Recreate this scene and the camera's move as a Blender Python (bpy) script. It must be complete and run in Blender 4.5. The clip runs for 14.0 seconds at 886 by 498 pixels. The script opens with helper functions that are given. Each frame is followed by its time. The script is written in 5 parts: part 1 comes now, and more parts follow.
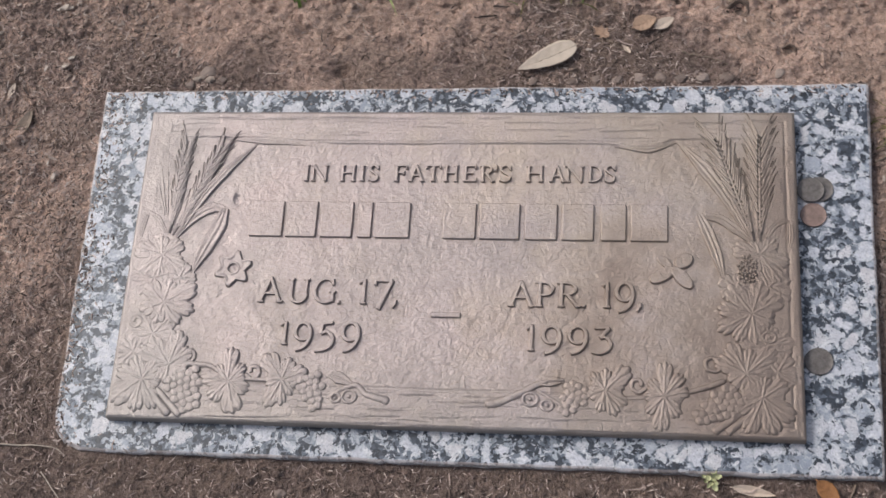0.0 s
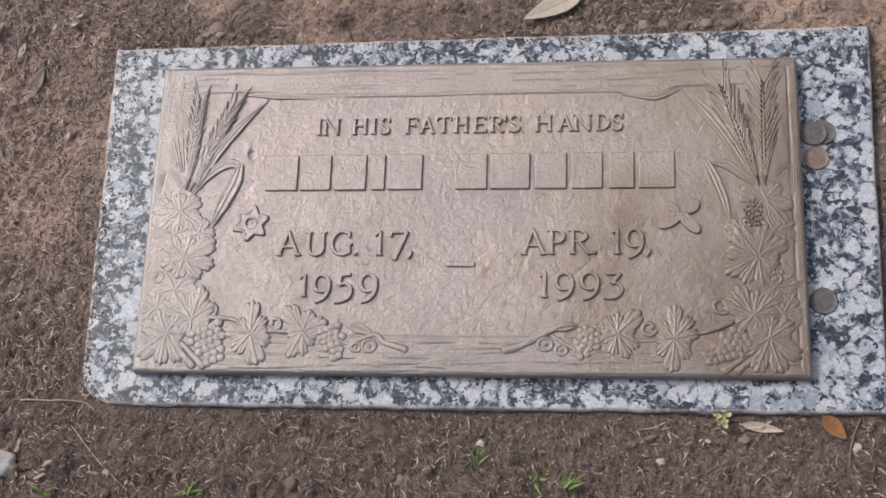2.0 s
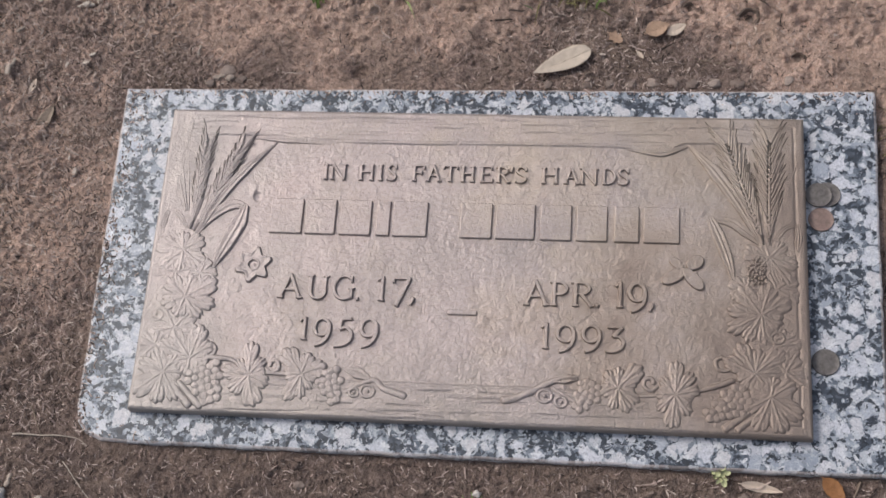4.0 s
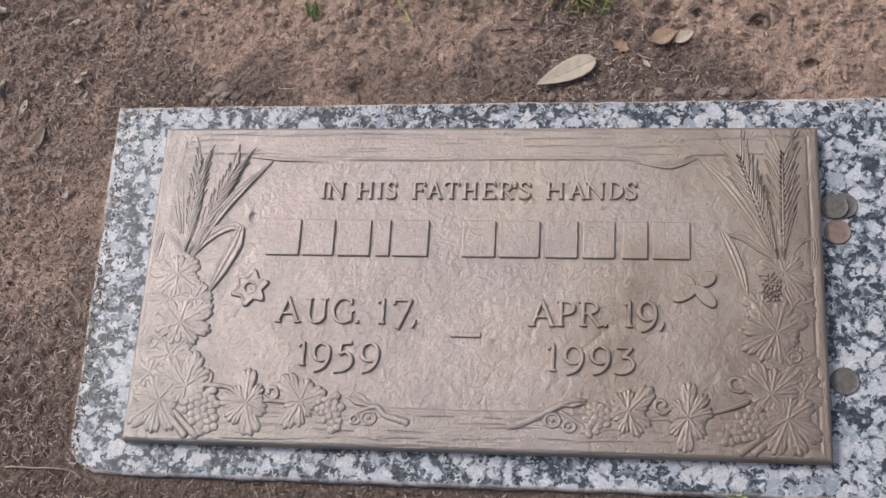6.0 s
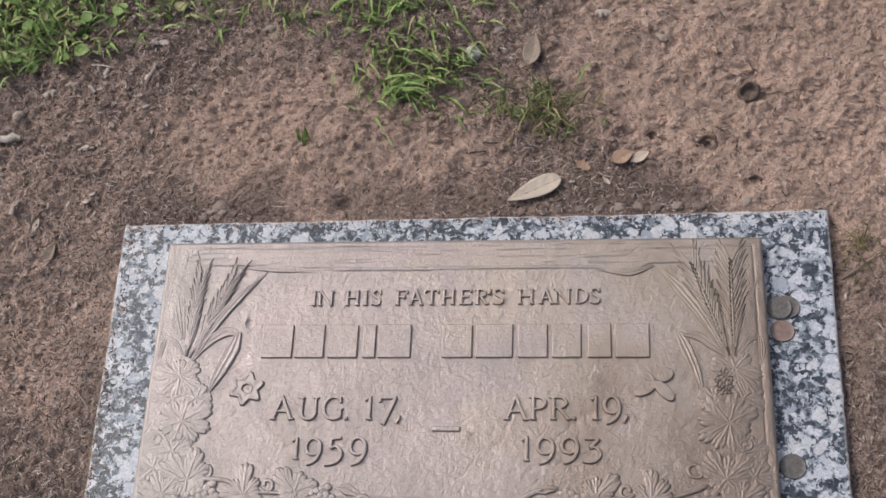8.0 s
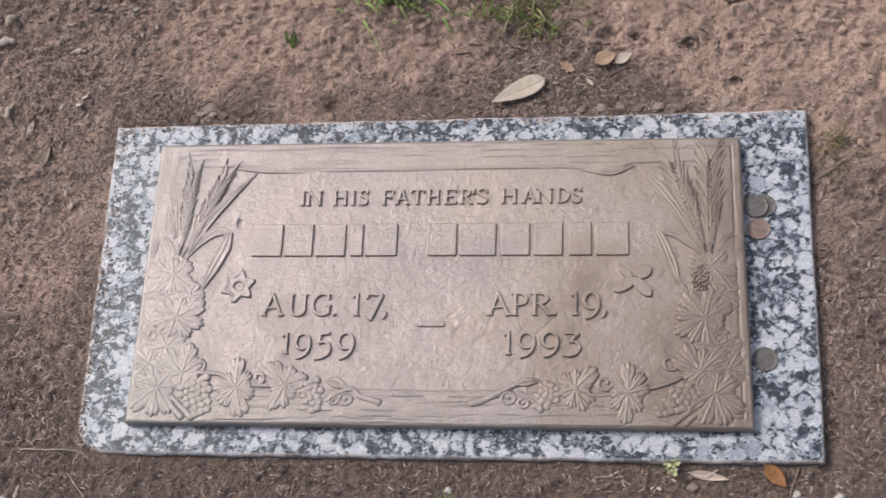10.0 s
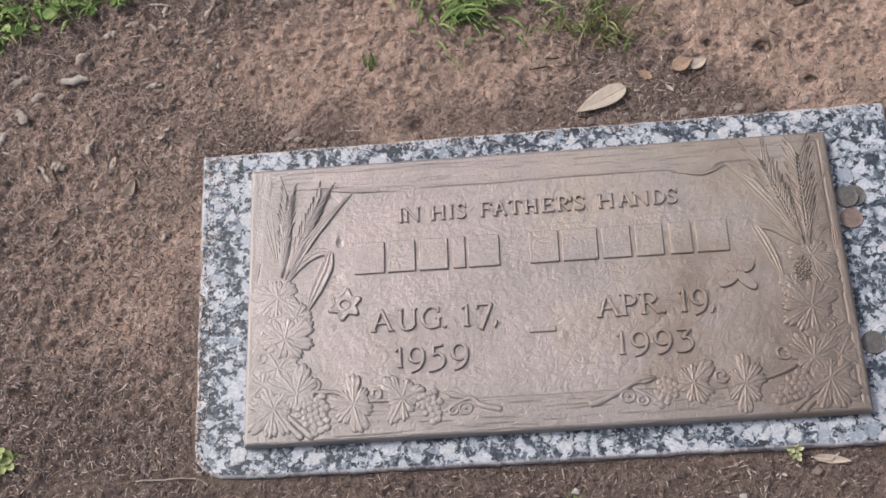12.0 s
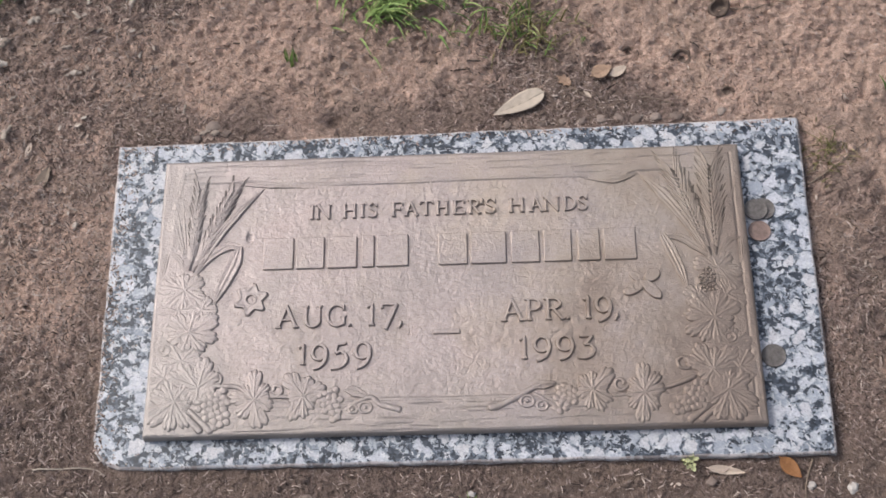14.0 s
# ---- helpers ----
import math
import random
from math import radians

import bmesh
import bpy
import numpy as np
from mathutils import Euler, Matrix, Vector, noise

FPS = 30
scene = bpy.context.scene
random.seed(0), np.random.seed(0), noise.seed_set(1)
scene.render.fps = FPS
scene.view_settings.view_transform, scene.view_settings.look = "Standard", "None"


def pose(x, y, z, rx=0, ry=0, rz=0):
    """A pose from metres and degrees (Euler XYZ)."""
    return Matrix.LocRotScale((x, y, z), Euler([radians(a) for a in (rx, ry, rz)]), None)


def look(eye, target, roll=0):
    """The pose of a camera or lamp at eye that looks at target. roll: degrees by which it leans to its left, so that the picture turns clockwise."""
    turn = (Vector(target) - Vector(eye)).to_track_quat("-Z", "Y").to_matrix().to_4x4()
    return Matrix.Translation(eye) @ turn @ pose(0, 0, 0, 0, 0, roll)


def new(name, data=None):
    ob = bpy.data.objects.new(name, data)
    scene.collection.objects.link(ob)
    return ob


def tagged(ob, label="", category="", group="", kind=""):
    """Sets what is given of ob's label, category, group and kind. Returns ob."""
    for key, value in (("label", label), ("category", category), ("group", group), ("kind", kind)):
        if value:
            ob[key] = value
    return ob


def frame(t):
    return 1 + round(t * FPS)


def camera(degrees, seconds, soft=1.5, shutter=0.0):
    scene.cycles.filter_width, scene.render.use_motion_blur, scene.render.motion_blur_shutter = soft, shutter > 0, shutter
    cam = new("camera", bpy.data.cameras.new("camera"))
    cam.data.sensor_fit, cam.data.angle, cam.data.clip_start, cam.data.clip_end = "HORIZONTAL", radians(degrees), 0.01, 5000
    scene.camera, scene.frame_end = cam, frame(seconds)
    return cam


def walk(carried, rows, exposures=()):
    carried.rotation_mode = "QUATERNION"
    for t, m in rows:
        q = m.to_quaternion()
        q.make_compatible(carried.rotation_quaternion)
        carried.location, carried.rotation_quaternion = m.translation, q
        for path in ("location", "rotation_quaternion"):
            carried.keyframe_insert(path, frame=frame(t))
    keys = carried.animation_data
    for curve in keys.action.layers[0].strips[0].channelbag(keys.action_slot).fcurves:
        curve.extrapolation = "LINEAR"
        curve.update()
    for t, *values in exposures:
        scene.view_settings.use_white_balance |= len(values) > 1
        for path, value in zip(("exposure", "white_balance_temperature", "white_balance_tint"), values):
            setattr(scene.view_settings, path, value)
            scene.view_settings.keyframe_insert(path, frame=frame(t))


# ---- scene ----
cam = camera(37.6, 14.0, 1.5, 0.4)
PATH = [
    (0, (0.148, -0.413, 1.116), (-0.12, 0.307, -0.73), -18.1),
    (0.5, (0.154, -0.415, 1.144), (-0.086, 0.287, -0.714), -18.9),
    (1, (0.134, -0.409, 1.183), (-0.065, 0.256, -0.693), -16.8),
    (1.5, (0.141, -0.413, 1.173), (-0.069, 0.227, -0.71), -16.0),
    (2, (0.126, -0.399, 1.156), (-0.119, 0.208, -0.734), -21.0),
    (2.5, (0.118, -0.389, 1.15), (-0.112, 0.239, -0.735), -18.9),
    (3, (0.124, -0.394, 1.138), (-0.098, 0.279, -0.732), -16.6),
    (3.5, (0.102, -0.39, 1.137), (-0.067, 0.269, -0.744), -12.0),
    (4, (0.118, -0.419, 1.147), (-0.12, 0.292, -0.708), -15.6),
    (4.2, (0.108, -0.424, 1.163), (-0.113, 0.302, -0.687), -15.3),
    (6.3, (0.13, -0.387, 1.11), (-0.141, 0.319, -0.741), -18.9),
    (6.5, (0.118, -0.387, 1.116), (-0.119, 0.313, -0.742), -16.9),
    (7, (0.128, -0.398, 1.111), (-0.122, 0.308, -0.744), -17.4),
    (7.5, (0.141, -0.416, 1.169), (-0.118, 0.388, -0.644), -15.9),
    (7.7, (0.133, -0.448, 1.189), (-0.092, 0.44, -0.589), -13.3),
    (9.8, (0.176, -0.452, 1.244), (-0.065, 0.334, -0.579), -15.8),
    (10, (0.16, -0.464, 1.236), (-0.076, 0.286, -0.603), -16.4),
    (10.5, (0.13, -0.466, 1.235), (-0.131, 0.303, -0.593), -18.1),
    (11, (0.084, -0.475, 1.238), (-0.164, 0.366, -0.56), -18.1),
    (11.5, (0.002, -0.499, 1.253), (-0.125, 0.356, -0.551), -13.2),
    (12, (-0.017, -0.514, 1.25), (-0.142, 0.315, -0.566), -11.6),
    (12.5, (0.028, -0.524, 1.237), (-0.106, 0.321, -0.571), -12.3),
    (13, (0.038, -0.515, 1.243), (-0.017, 0.295, -0.584), -7.3),
    (13.5, (0.056, -0.519, 1.248), (-0.009, 0.292, -0.579), -6.1),
    (14, (0.056, -0.512, 1.247), (-0.038, 0.311, -0.574), -7.7),
]
walk(cam, [(t, look(eye, target, roll)) for t, eye, target, roll in PATH],
     exposures=((0, 0.06), (4.2, 0.06), (7.7, 0.08), (9.8, 0.19), (14, 0.26)))
# ---- light ----
world = bpy.data.worlds.new("overcast_sky")
scene.world = world
world.use_nodes = True
SUN_EL, SUN_AZ = radians(48), radians(-62)     # azimuth clockwise from +y
wn = world.node_tree
sky = wn.nodes.new("ShaderNodeTexSky")
sky.sky_type, sky.sun_disc = "NISHITA", False
sky.sun_elevation, sky.sun_rotation = SUN_EL, SUN_AZ
sky.air_density, sky.dust_density, sky.ozone_density = 1.0, 4.0, 1.0
pale = wn.nodes.new("ShaderNodeHueSaturation")
pale.inputs["Saturation"].default_value = 0.65
wn.links.new(sky.outputs["Color"], pale.inputs["Color"])
wn.links.new(pale.outputs["Color"], wn.nodes["Background"].inputs["Color"])
wn.nodes["Background"].inputs["Strength"].default_value = 0.12

sun_data = bpy.data.lights.new("sun", "SUN")
sun_data.energy, sun_data.angle, sun_data.color = 1.5, radians(18), (1.0, 0.985, 0.975)
sun = new("sun", sun_data)
sun_dir = Vector((math.sin(SUN_AZ) * math.cos(SUN_EL), math.cos(SUN_AZ) * math.cos(SUN_EL), math.sin(SUN_EL)))
sun.matrix_world = look(sun_dir * 20, (0, 0, 0))


# ---- materials ----
class Nodes:
    """A short hand for node materials in object or world space."""

    def __init__(self, name):
        self.mat = bpy.data.materials.new(name)
        self.mat.use_nodes = True
        self.t = self.mat.node_tree
        self.p = self.t.nodes["Principled BSDF"]
        self.co = self.t.nodes.new("ShaderNodeNewGeometry").outputs["Position"]

    def add(self, kind, ins=None, operation=None, feature=None, data_type=None, blend_type=None):
        n = self.t.nodes.new(kind)
        if operation:
            n.operation = operation
        if feature:
            n.feature = feature
        if data_type:
            n.data_type = data_type
        if blend_type:
            n.blend_type = blend_type
        for k, v in (ins or {}).items():
            self.put(n.inputs[k], v)
        return n

    def put(self, socket, v):
        if isinstance(v, bpy.types.NodeSocket):
            self.t.links.new(v, socket)
        else:
            socket.default_value = v

    def noise(self, scale, detail=4, rough=0.6, co=None, distortion=0.0):
        return self.add("ShaderNodeTexNoise", {"Vector": co or self.co, "Scale": scale, "Detail": detail, "Roughness": rough,
                                               "Distortion": distortion}).outputs["Fac"]

    def ramp(self, fac, *stops):
        n = self.add("ShaderNodeValToRGB", {"Fac": fac})
        e = n.color_ramp.elements
        while len(e) < len(stops):
            e.new(0.5)
        for el, (at, c) in zip(e, stops):
            el.position = at
            el.color = (*c, 1) if isinstance(c, tuple) else (c, c, c, 1)
        return n.outputs["Color"]

    def mix(self, fac, a, b, blend="MIX"):
        n = self.add("ShaderNodeMix", data_type="RGBA", blend_type=blend)
        for i, v in ((0, fac), (6, a), (7, b)):
            if isinstance(v, tuple) and len(v) == 3:
                v = (*v, 1)
            self.put(n.inputs[i], v)
        return n.outputs[2]

    def math(self, op, a, b=0.0):
        n = self.add("ShaderNodeMath", operation=op)
        self.put(n.inputs[0], a)
        self.put(n.inputs[1], b)
        return n.outputs[0]

    def scaled(self, x, y, z, co=None):
        n = self.add("ShaderNodeMapping", {"Vector": co or self.co, "Scale": (x, y, z)})
        return n.outputs["Vector"]

    def bump(self, height, distance, strength=1.0, after=None):
        ins = {"Height": height, "Distance": distance, "Strength": strength}
        if after:
            ins["Normal"] = after
        return self.add("ShaderNodeBump", ins).outputs["Normal"]

    def done(self, color, rough=0.8, metal=0.0, normal=None, spec=None):
        self.put(self.p.inputs["Base Color"], (*color, 1) if isinstance(color, tuple) else color)
        self.put(self.p.inputs["Roughness"], rough)
        self.put(self.p.inputs["Metallic"], metal)
        if spec is not None:
            self.put(self.p.inputs["Specular IOR Level"], spec)
        if normal:
            self.put(self.p.inputs["Normal"], normal)
        return self.mat


def make_bronze():
    n = Nodes("weathered_bronze")
    cloud = n.noise(9, 5, 0.65)
    fine = n.noise(420, 4, 0.7)
    blot = n.noise(30, 5, 0.6, distortion=0.4)
    c = n.ramp(cloud, (0.30, (0.345, 0.300, 0.284)), (0.55, (0.428, 0.364, 0.350)), (0.75, (0.452, 0.370, 0.350)))
    c = n.mix(n.ramp(blot, (0.5, 0.0), (0.75, 0.35)), c, (0.38, 0.325, 0.265))
    c = n.mix(n.ramp(fine, (0.35, 0.35), (0.6, 0.0)), c, (0.20, 0.155, 0.13))
    spots = n.add("ShaderNodeTexVoronoi", {"Vector": n.co, "Scale": 72.0}).outputs["Distance"]
    c = n.mix(n.ramp(spots, (0.03, 0.6), (0.075, 0.0)), c, (0.15, 0.11, 0.085))
    rough = n.ramp(n.noise(70, 4), (0.3, 0.42), (0.7, 0.58))
    # olive bloom over the right half, browner and darker towards the lower right corner
    xyz = n.add("ShaderNodeSeparateXYZ", {"Vector": n.co}).outputs
    drift = n.math("MULTIPLY", n.math("SUBTRACT", n.noise(11, 4), 0.5), 1.1)
    bloom = n.math("ADD", n.math("ADD", n.math("MULTIPLY", xyz[0], 1.2), n.math("MULTIPLY", xyz[1], 0.5)), drift)
    c = n.mix(n.ramp(bloom, (0.02, 0.0), (0.28, 0.55)), c, (0.435, 0.360, 0.282))
    browner = n.math("ADD", n.math("SUBTRACT", n.math("MULTIPLY", xyz[0], 1.3), n.math("MULTIPLY", xyz[1], 0.45)), n.math("MULTIPLY", drift, 0.8))
    c = n.mix(n.ramp(browner, (0.14, 0.0), (0.42, 0.88)), c, (0.245, 0.190, 0.160))
    # greyer and darker towards the lower edge, slightly more to the left
    low_grey = n.math("ADD", n.math("SUBTRACT", n.math("MULTIPLY", xyz[1], -3.2), n.math("MULTIPLY", xyz[0], 0.55)), n.math("MULTIPLY", n.math("SUBTRACT", n.noise(17, 5, 0.65), 0.5), 0.6))
    c = n.mix(n.ramp(low_grey, (0.30, 0.0), (0.55, 0.55)), c, (0.285, 0.258, 0.232))
    dull = n.math("ADD", n.math("MULTIPLY", xyz[0], -1.0), n.math("MULTIPLY", n.math("SUBTRACT", n.noise(15, 4, 0.6), 0.5), 0.25))
    c = n.mix(n.ramp(dull, (0.17, 0.0), (0.29, 0.45)), c, (0.345, 0.318, 0.305))
    # cast grain, sparse creases like hide, and open casting pores
    worm = n.noise(230, 4, 0.65, distortion=0.7)
    nm = n.bump(worm, 0.0009, 0.62)
    swirl = n.add("ShaderNodeTexNoise", {"Vector": n.co, "Scale": 24.0, "Detail": 2.0}).outputs["Color"]
    shift = n.add("ShaderNodeVectorMath", {0: swirl, 1: (0.03, 0.03, 0.03)}, operation="MULTIPLY").outputs[0]
    where = n.add("ShaderNodeVectorMath", {0: n.co, 1: shift}, operation="ADD").outputs[0]
    for size, deep, strong in ((21.0, 0.0010, 0.20), (60.0, 0.0009, 0.24)):
        vein = n.add("ShaderNodeTexVoronoi", {"Vector": where, "Scale": size}, feature="DISTANCE_TO_EDGE").outputs["Distance"]
        part_of = n.ramp(n.noise(size * 0.55, 3), (0.53, 1.0), (0.66, 0.0))
        cut = n.math("MAXIMUM", n.ramp(vein, (0.0, 0.0), (0.07, 1.0)), part_of)
        nm = n.bump(cut, deep, strong, nm)
    nm = n.bump(n.noise(110, 3, 0.65, distortion=0.5), 0.0012, 0.30, nm)
    nm = n.bump(fine, 0.0006, 0.95, nm)
    return n.done(c, rough, 0.70, nm)


def make_granite(name, soiled=0.0):
    n = Nodes(name)
    warp = n.add("ShaderNodeTexNoise", {"Vector": n.co, "Scale": 95.0, "Detail": 1.5}).outputs["Color"]
    off = n.add("ShaderNodeVectorMath", {0: warp, 1: (0.5, 0.5, 0.5)}, operation="SUBTRACT").outputs[0]
    off = n.add("ShaderNodeVectorMath", {0: off}, operation="SCALE")
    off.inputs["Scale"].default_value = 0.010
    co = n.add("ShaderNodeVectorMath", {0: n.co, 1: off.outputs[0]}, operation="ADD").outputs[0]
    big = n.add("ShaderNodeTexVoronoi", {"Vector": co, "Scale": 62.0})
    rim = n.add("ShaderNodeTexVoronoi", {"Vector": co, "Scale": 62.0}, feature="DISTANCE_TO_EDGE").outputs["Distance"]
    tone = n.add("ShaderNodeSeparateColor", {"Color": big.outputs["Color"]}).outputs
    small = n.add("ShaderNodeTexVoronoi", {"Vector": co, "Scale": 230.0})
    tone2 = n.add("ShaderNodeSeparateColor", {"Color": small.outputs["Color"]}).outputs
    white = n.ramp(tone[0], (0.0, (0.645, 0.64, 0.69)), (0.3, (0.56, 0.57, 0.62)), (0.55, (0.625, 0.60, 0.615)), (0.78, (0.50, 0.52, 0.585)), (1.0, (0.27, 0.305, 0.365)))
    white = n.mix(n.ramp(n.noise(340, 4, 0.75), (0.48, 0.0), (0.64, 0.75)), white, (0.33, 0.36, 0.41))
    white = n.mix(n.ramp(n.noise(130, 4, 0.7), (0.36, 0.7), (0.48, 0.0)), white, (0.73, 0.73, 0.735))
    grey = n.ramp(tone2[1], (0.0, (0.12, 0.142, 0.178)), (0.35, (0.27, 0.300, 0.345)), (0.65, (0.45, 0.475, 0.515)), (1.0, (0.63, 0.635, 0.655)))
    edge = n.math("MULTIPLY", n.math("SUBTRACT", 0.225, rim), 1.5)
    edge = n.math("ADD", edge, n.math("MULTIPLY", n.math("SUBTRACT", n.noise(38, 3, 0.6), 0.5), 1.75))
    edge = n.math("ADD", edge, n.math("MULTIPLY", n.math("SUBTRACT", n.noise(260, 5, 0.7), 0.5), 0.55))
    c = n.mix(n.ramp(edge, (0.02, 0.0), (0.10, 1.0)), white, grey)
    # dark mica flakes in clusters between the pale crystals
    mica = n.add("ShaderNodeTexVoronoi", {"Vector": co, "Scale": 290.0})
    flake = n.add("ShaderNodeSeparateColor", {"Color": mica.outputs["Color"]}).outputs
    here = n.math("SUBTRACT", n.math("ADD", edge, n.math("MULTIPLY", n.math("SUBTRACT", n.noise(520, 3), 0.5), 0.5)), n.math("MULTIPLY", flake[0], 0.5))
    c = n.mix(n.ramp(here, (-0.14, 0.0), (-0.06, 0.97)), c,
              n.ramp(flake[1], (0.0, (0.017, 0.021, 0.030)), (0.6, (0.042, 0.052, 0.070)), (0.88, (0.105, 0.125, 0.158)), (1.0, (0.30, 0.325, 0.36))))
    speck = n.add("ShaderNodeTexVoronoi", {"Vector": n.co, "Scale": 380.0}).outputs["Distance"]
    c = n.mix(n.ramp(speck, (0.11, 0.75), (0.19, 0.0)), c, (0.07, 0.085, 0.11))
    c = n.mix(1.0, c, n.ramp(n.noise(620, 4, 0.7), (0.30, 0.70), (0.62, 1.0)), "MULTIPLY")
    if soiled:
        c = n.mix(n.ramp(n.noise(45, 4, 0.65), (0.35, soiled * 0.4), (0.62, soiled)), c, (0.58, 0.49, 0.45))
        return n.done(c, 0.85, 0.0, n.bump(n.noise(420, 4), 0.0012, 0.7))
    rough = n.ramp(n.noise(140, 3), (0.3, 0.28), (0.7, 0.5))
    return n.done(c, rough, 0.0, n.bump(n.noise(350, 3), 0.0006, 0.4))


# patches of bare sandy soil: x, y, reach
SAND = ((0.36, 0.31, 0.22), (0.52, 0.42, 0.20), (-0.10, 0.275, 0.14), (-0.24, 0.30, 0.09), (0.20, 0.40, 0.10), (0.26, 0.29, 0.07))

# paler patches where the thatch is thin
TAN = ((-0.45, 0.09, 0.10), (-0.44, -0.03, 0.08), (-0.50, 0.20, 0.08), (-0.33, 0.27, 0.06))

# darker patches rich in humus
DAMP = ((-0.32, 0.20, 0.04), (-0.22, 0.20, 0.04), (-0.10, 0.20, 0.04), (0.00, 0.20, 0.04), (-0.40, -0.26, 0.16), (-0.54, -0.24, 0.10), (0.0, -0.30, 0.18), (0.25, -0.27, 0.14), (0.11, 0.212, 0.065), (0.20, 0.20, 0.06), (0.10, -0.26, 0.14), (-0.20, -0.26, 0.14), (0.36, -0.25, 0.10), (-0.45, -0.22, 0.14))


def make_soil():
    n = Nodes("bare_soil")
    x = n.add("ShaderNodeSeparateXYZ", {"Vector": n.co}).outputs
    big = n.noise(5.5, 6, 0.62)
    mid = n.noise(34, 6, 0.68)
    fine = n.noise(230, 5, 0.72)
    grain = n.noise(900, 3, 0.7)
    fib = n.add("ShaderNodeTexNoise", {"Vector": n.scaled(520, 190, 300), "Scale": 1.0, "Detail": 4.0, "Distortion": 2.2}).outputs["Fac"]
    brown = n.ramp(fine, (0.30, (0.062, 0.044, 0.036)), (0.5, (0.290, 0.200, 0.170)), (0.72, (0.54, 0.395, 0.336)))
    sand = n.ramp(fine, (0.25, (0.34, 0.212, 0.160)), (0.46, (0.70, 0.478, 0.378)), (0.7, (0.84, 0.62, 0.51)))
    where = n.math("ADD", n.math("MULTIPLY", n.math("SUBTRACT", big, 0.5), 1.7), n.math("MULTIPLY", n.math("SUBTRACT", mid, 0.5), 1.9))
    for (px, py, reach), most in [(p, 0.56) for p in SAND] + [(p, 0.38) for p in TAN]:
        d = n.add("ShaderNodeVectorMath", {0: n.co, 1: (px, py, 0.0)}, operation="DISTANCE").outputs["Value"]
        where = n.math("ADD", where, n.ramp(n.math("DIVIDE", d, reach * 1.6), (0.0, most), (1.0, 0.0)))
    for px, py, reach in DAMP:
        d = n.add("ShaderNodeVectorMath", {0: n.co, 1: (px, py, 0.0)}, operation="DISTANCE").outputs["Value"]
        where = n.math("SUBTRACT", where, n.ramp(n.math("DIVIDE", d, reach * 1.6), (0.0, 0.75), (1.0, 0.0)))
    c = n.mix(n.ramp(where, (-0.16, 0.0), (0.46, 0.95)), brown, sand)
    c = n.mix(n.ramp(n.noise(13, 4, 0.65), (0.46, 0.0), (0.64, 0.48)), c, (0.45, 0.325, 0.250))
    humus = n.math("MULTIPLY", n.math("ADD", where, 1.0), 0.5)
    c = n.mix(n.ramp(humus, (0.20, 0.5), (0.45, 0.0)), c, (0.095, 0.068, 0.058))
    c = n.mix(n.ramp(fib, (0.42, 0.0), (0.62, 0.45)), c, (0.42, 0.33, 0.275))
    c = n.mix(n.ramp(grain, (0.32, 0.62), (0.50, 0.0)), c, (0.05, 0.036, 0.031))
    far = n.add("ShaderNodeVectorMath", {0: n.co}, operation="LENGTH").outputs["Value"]
    lawn = n.ramp(n.noise(14, 5), (0.3, (0.05, 0.07, 0.022)), (0.7, (0.10, 0.125, 0.04)))
    c = n.mix(n.ramp(n.math("ADD", n.math("MULTIPLY", far, 0.5), n.math("ADD", n.math("MULTIPLY", n.noise(2.2, 5, 0.6), 0.5), n.math("MULTIPLY", mid, 0.2))), (0.80, 0.0), (0.92, 1.0)), c, lawn)
    nm = n.bump(fine, 0.006, 0.85)
    nm = n.bump(fib, 0.0018, 0.7, nm)
    return n.done(c, 0.95, 0.0, nm, 0.2)


def make_island(name, *stops, rough=0.85, bumpy=300, depth=0.0006, streak=None):
    n = Nodes(name)
    rnd = n.add("ShaderNodeNewGeometry").outputs["Random Per Island"]
    c = n.ramp(rnd, *stops)
    co = n.scaled(*streak) if streak else n.co
    g = n.noise(bumpy, 4, 0.65, co)
    c = n.mix(n.ramp(g, (0.3, 0.45), (0.62, 0.0)), c, tuple(0.35 * v for v in stops[0][1]))
    return n.done(c, rough, 0.0, n.bump(g, depth, 0.7), 0.3)


def make_random(name, *stops, rough=0.85, bumpy=300, depth=0.0006, dark=0.4):
    """Colour by object, with blotches and fine relief."""
    n = Nodes(name)
    rnd = n.add("ShaderNodeObjectInfo").outputs["Random"]
    c = n.ramp(rnd, *stops)
    g = n.noise(bumpy, 5, 0.65)
    b = n.noise(bumpy * 0.25, 4, 0.6)
    c = n.mix(n.ramp(g, (0.3, 0.5), (0.6, 0.0)), c, tuple(dark * v for v in stops[0][1]))
    c = n.mix(n.ramp(b, (0.45, 0.0), (0.7, 0.4)), c, tuple(0.6 * v for v in stops[-1][1]))
    return n.done(c, rough, 0.0, n.bump(g, depth, 0.7), 0.3)


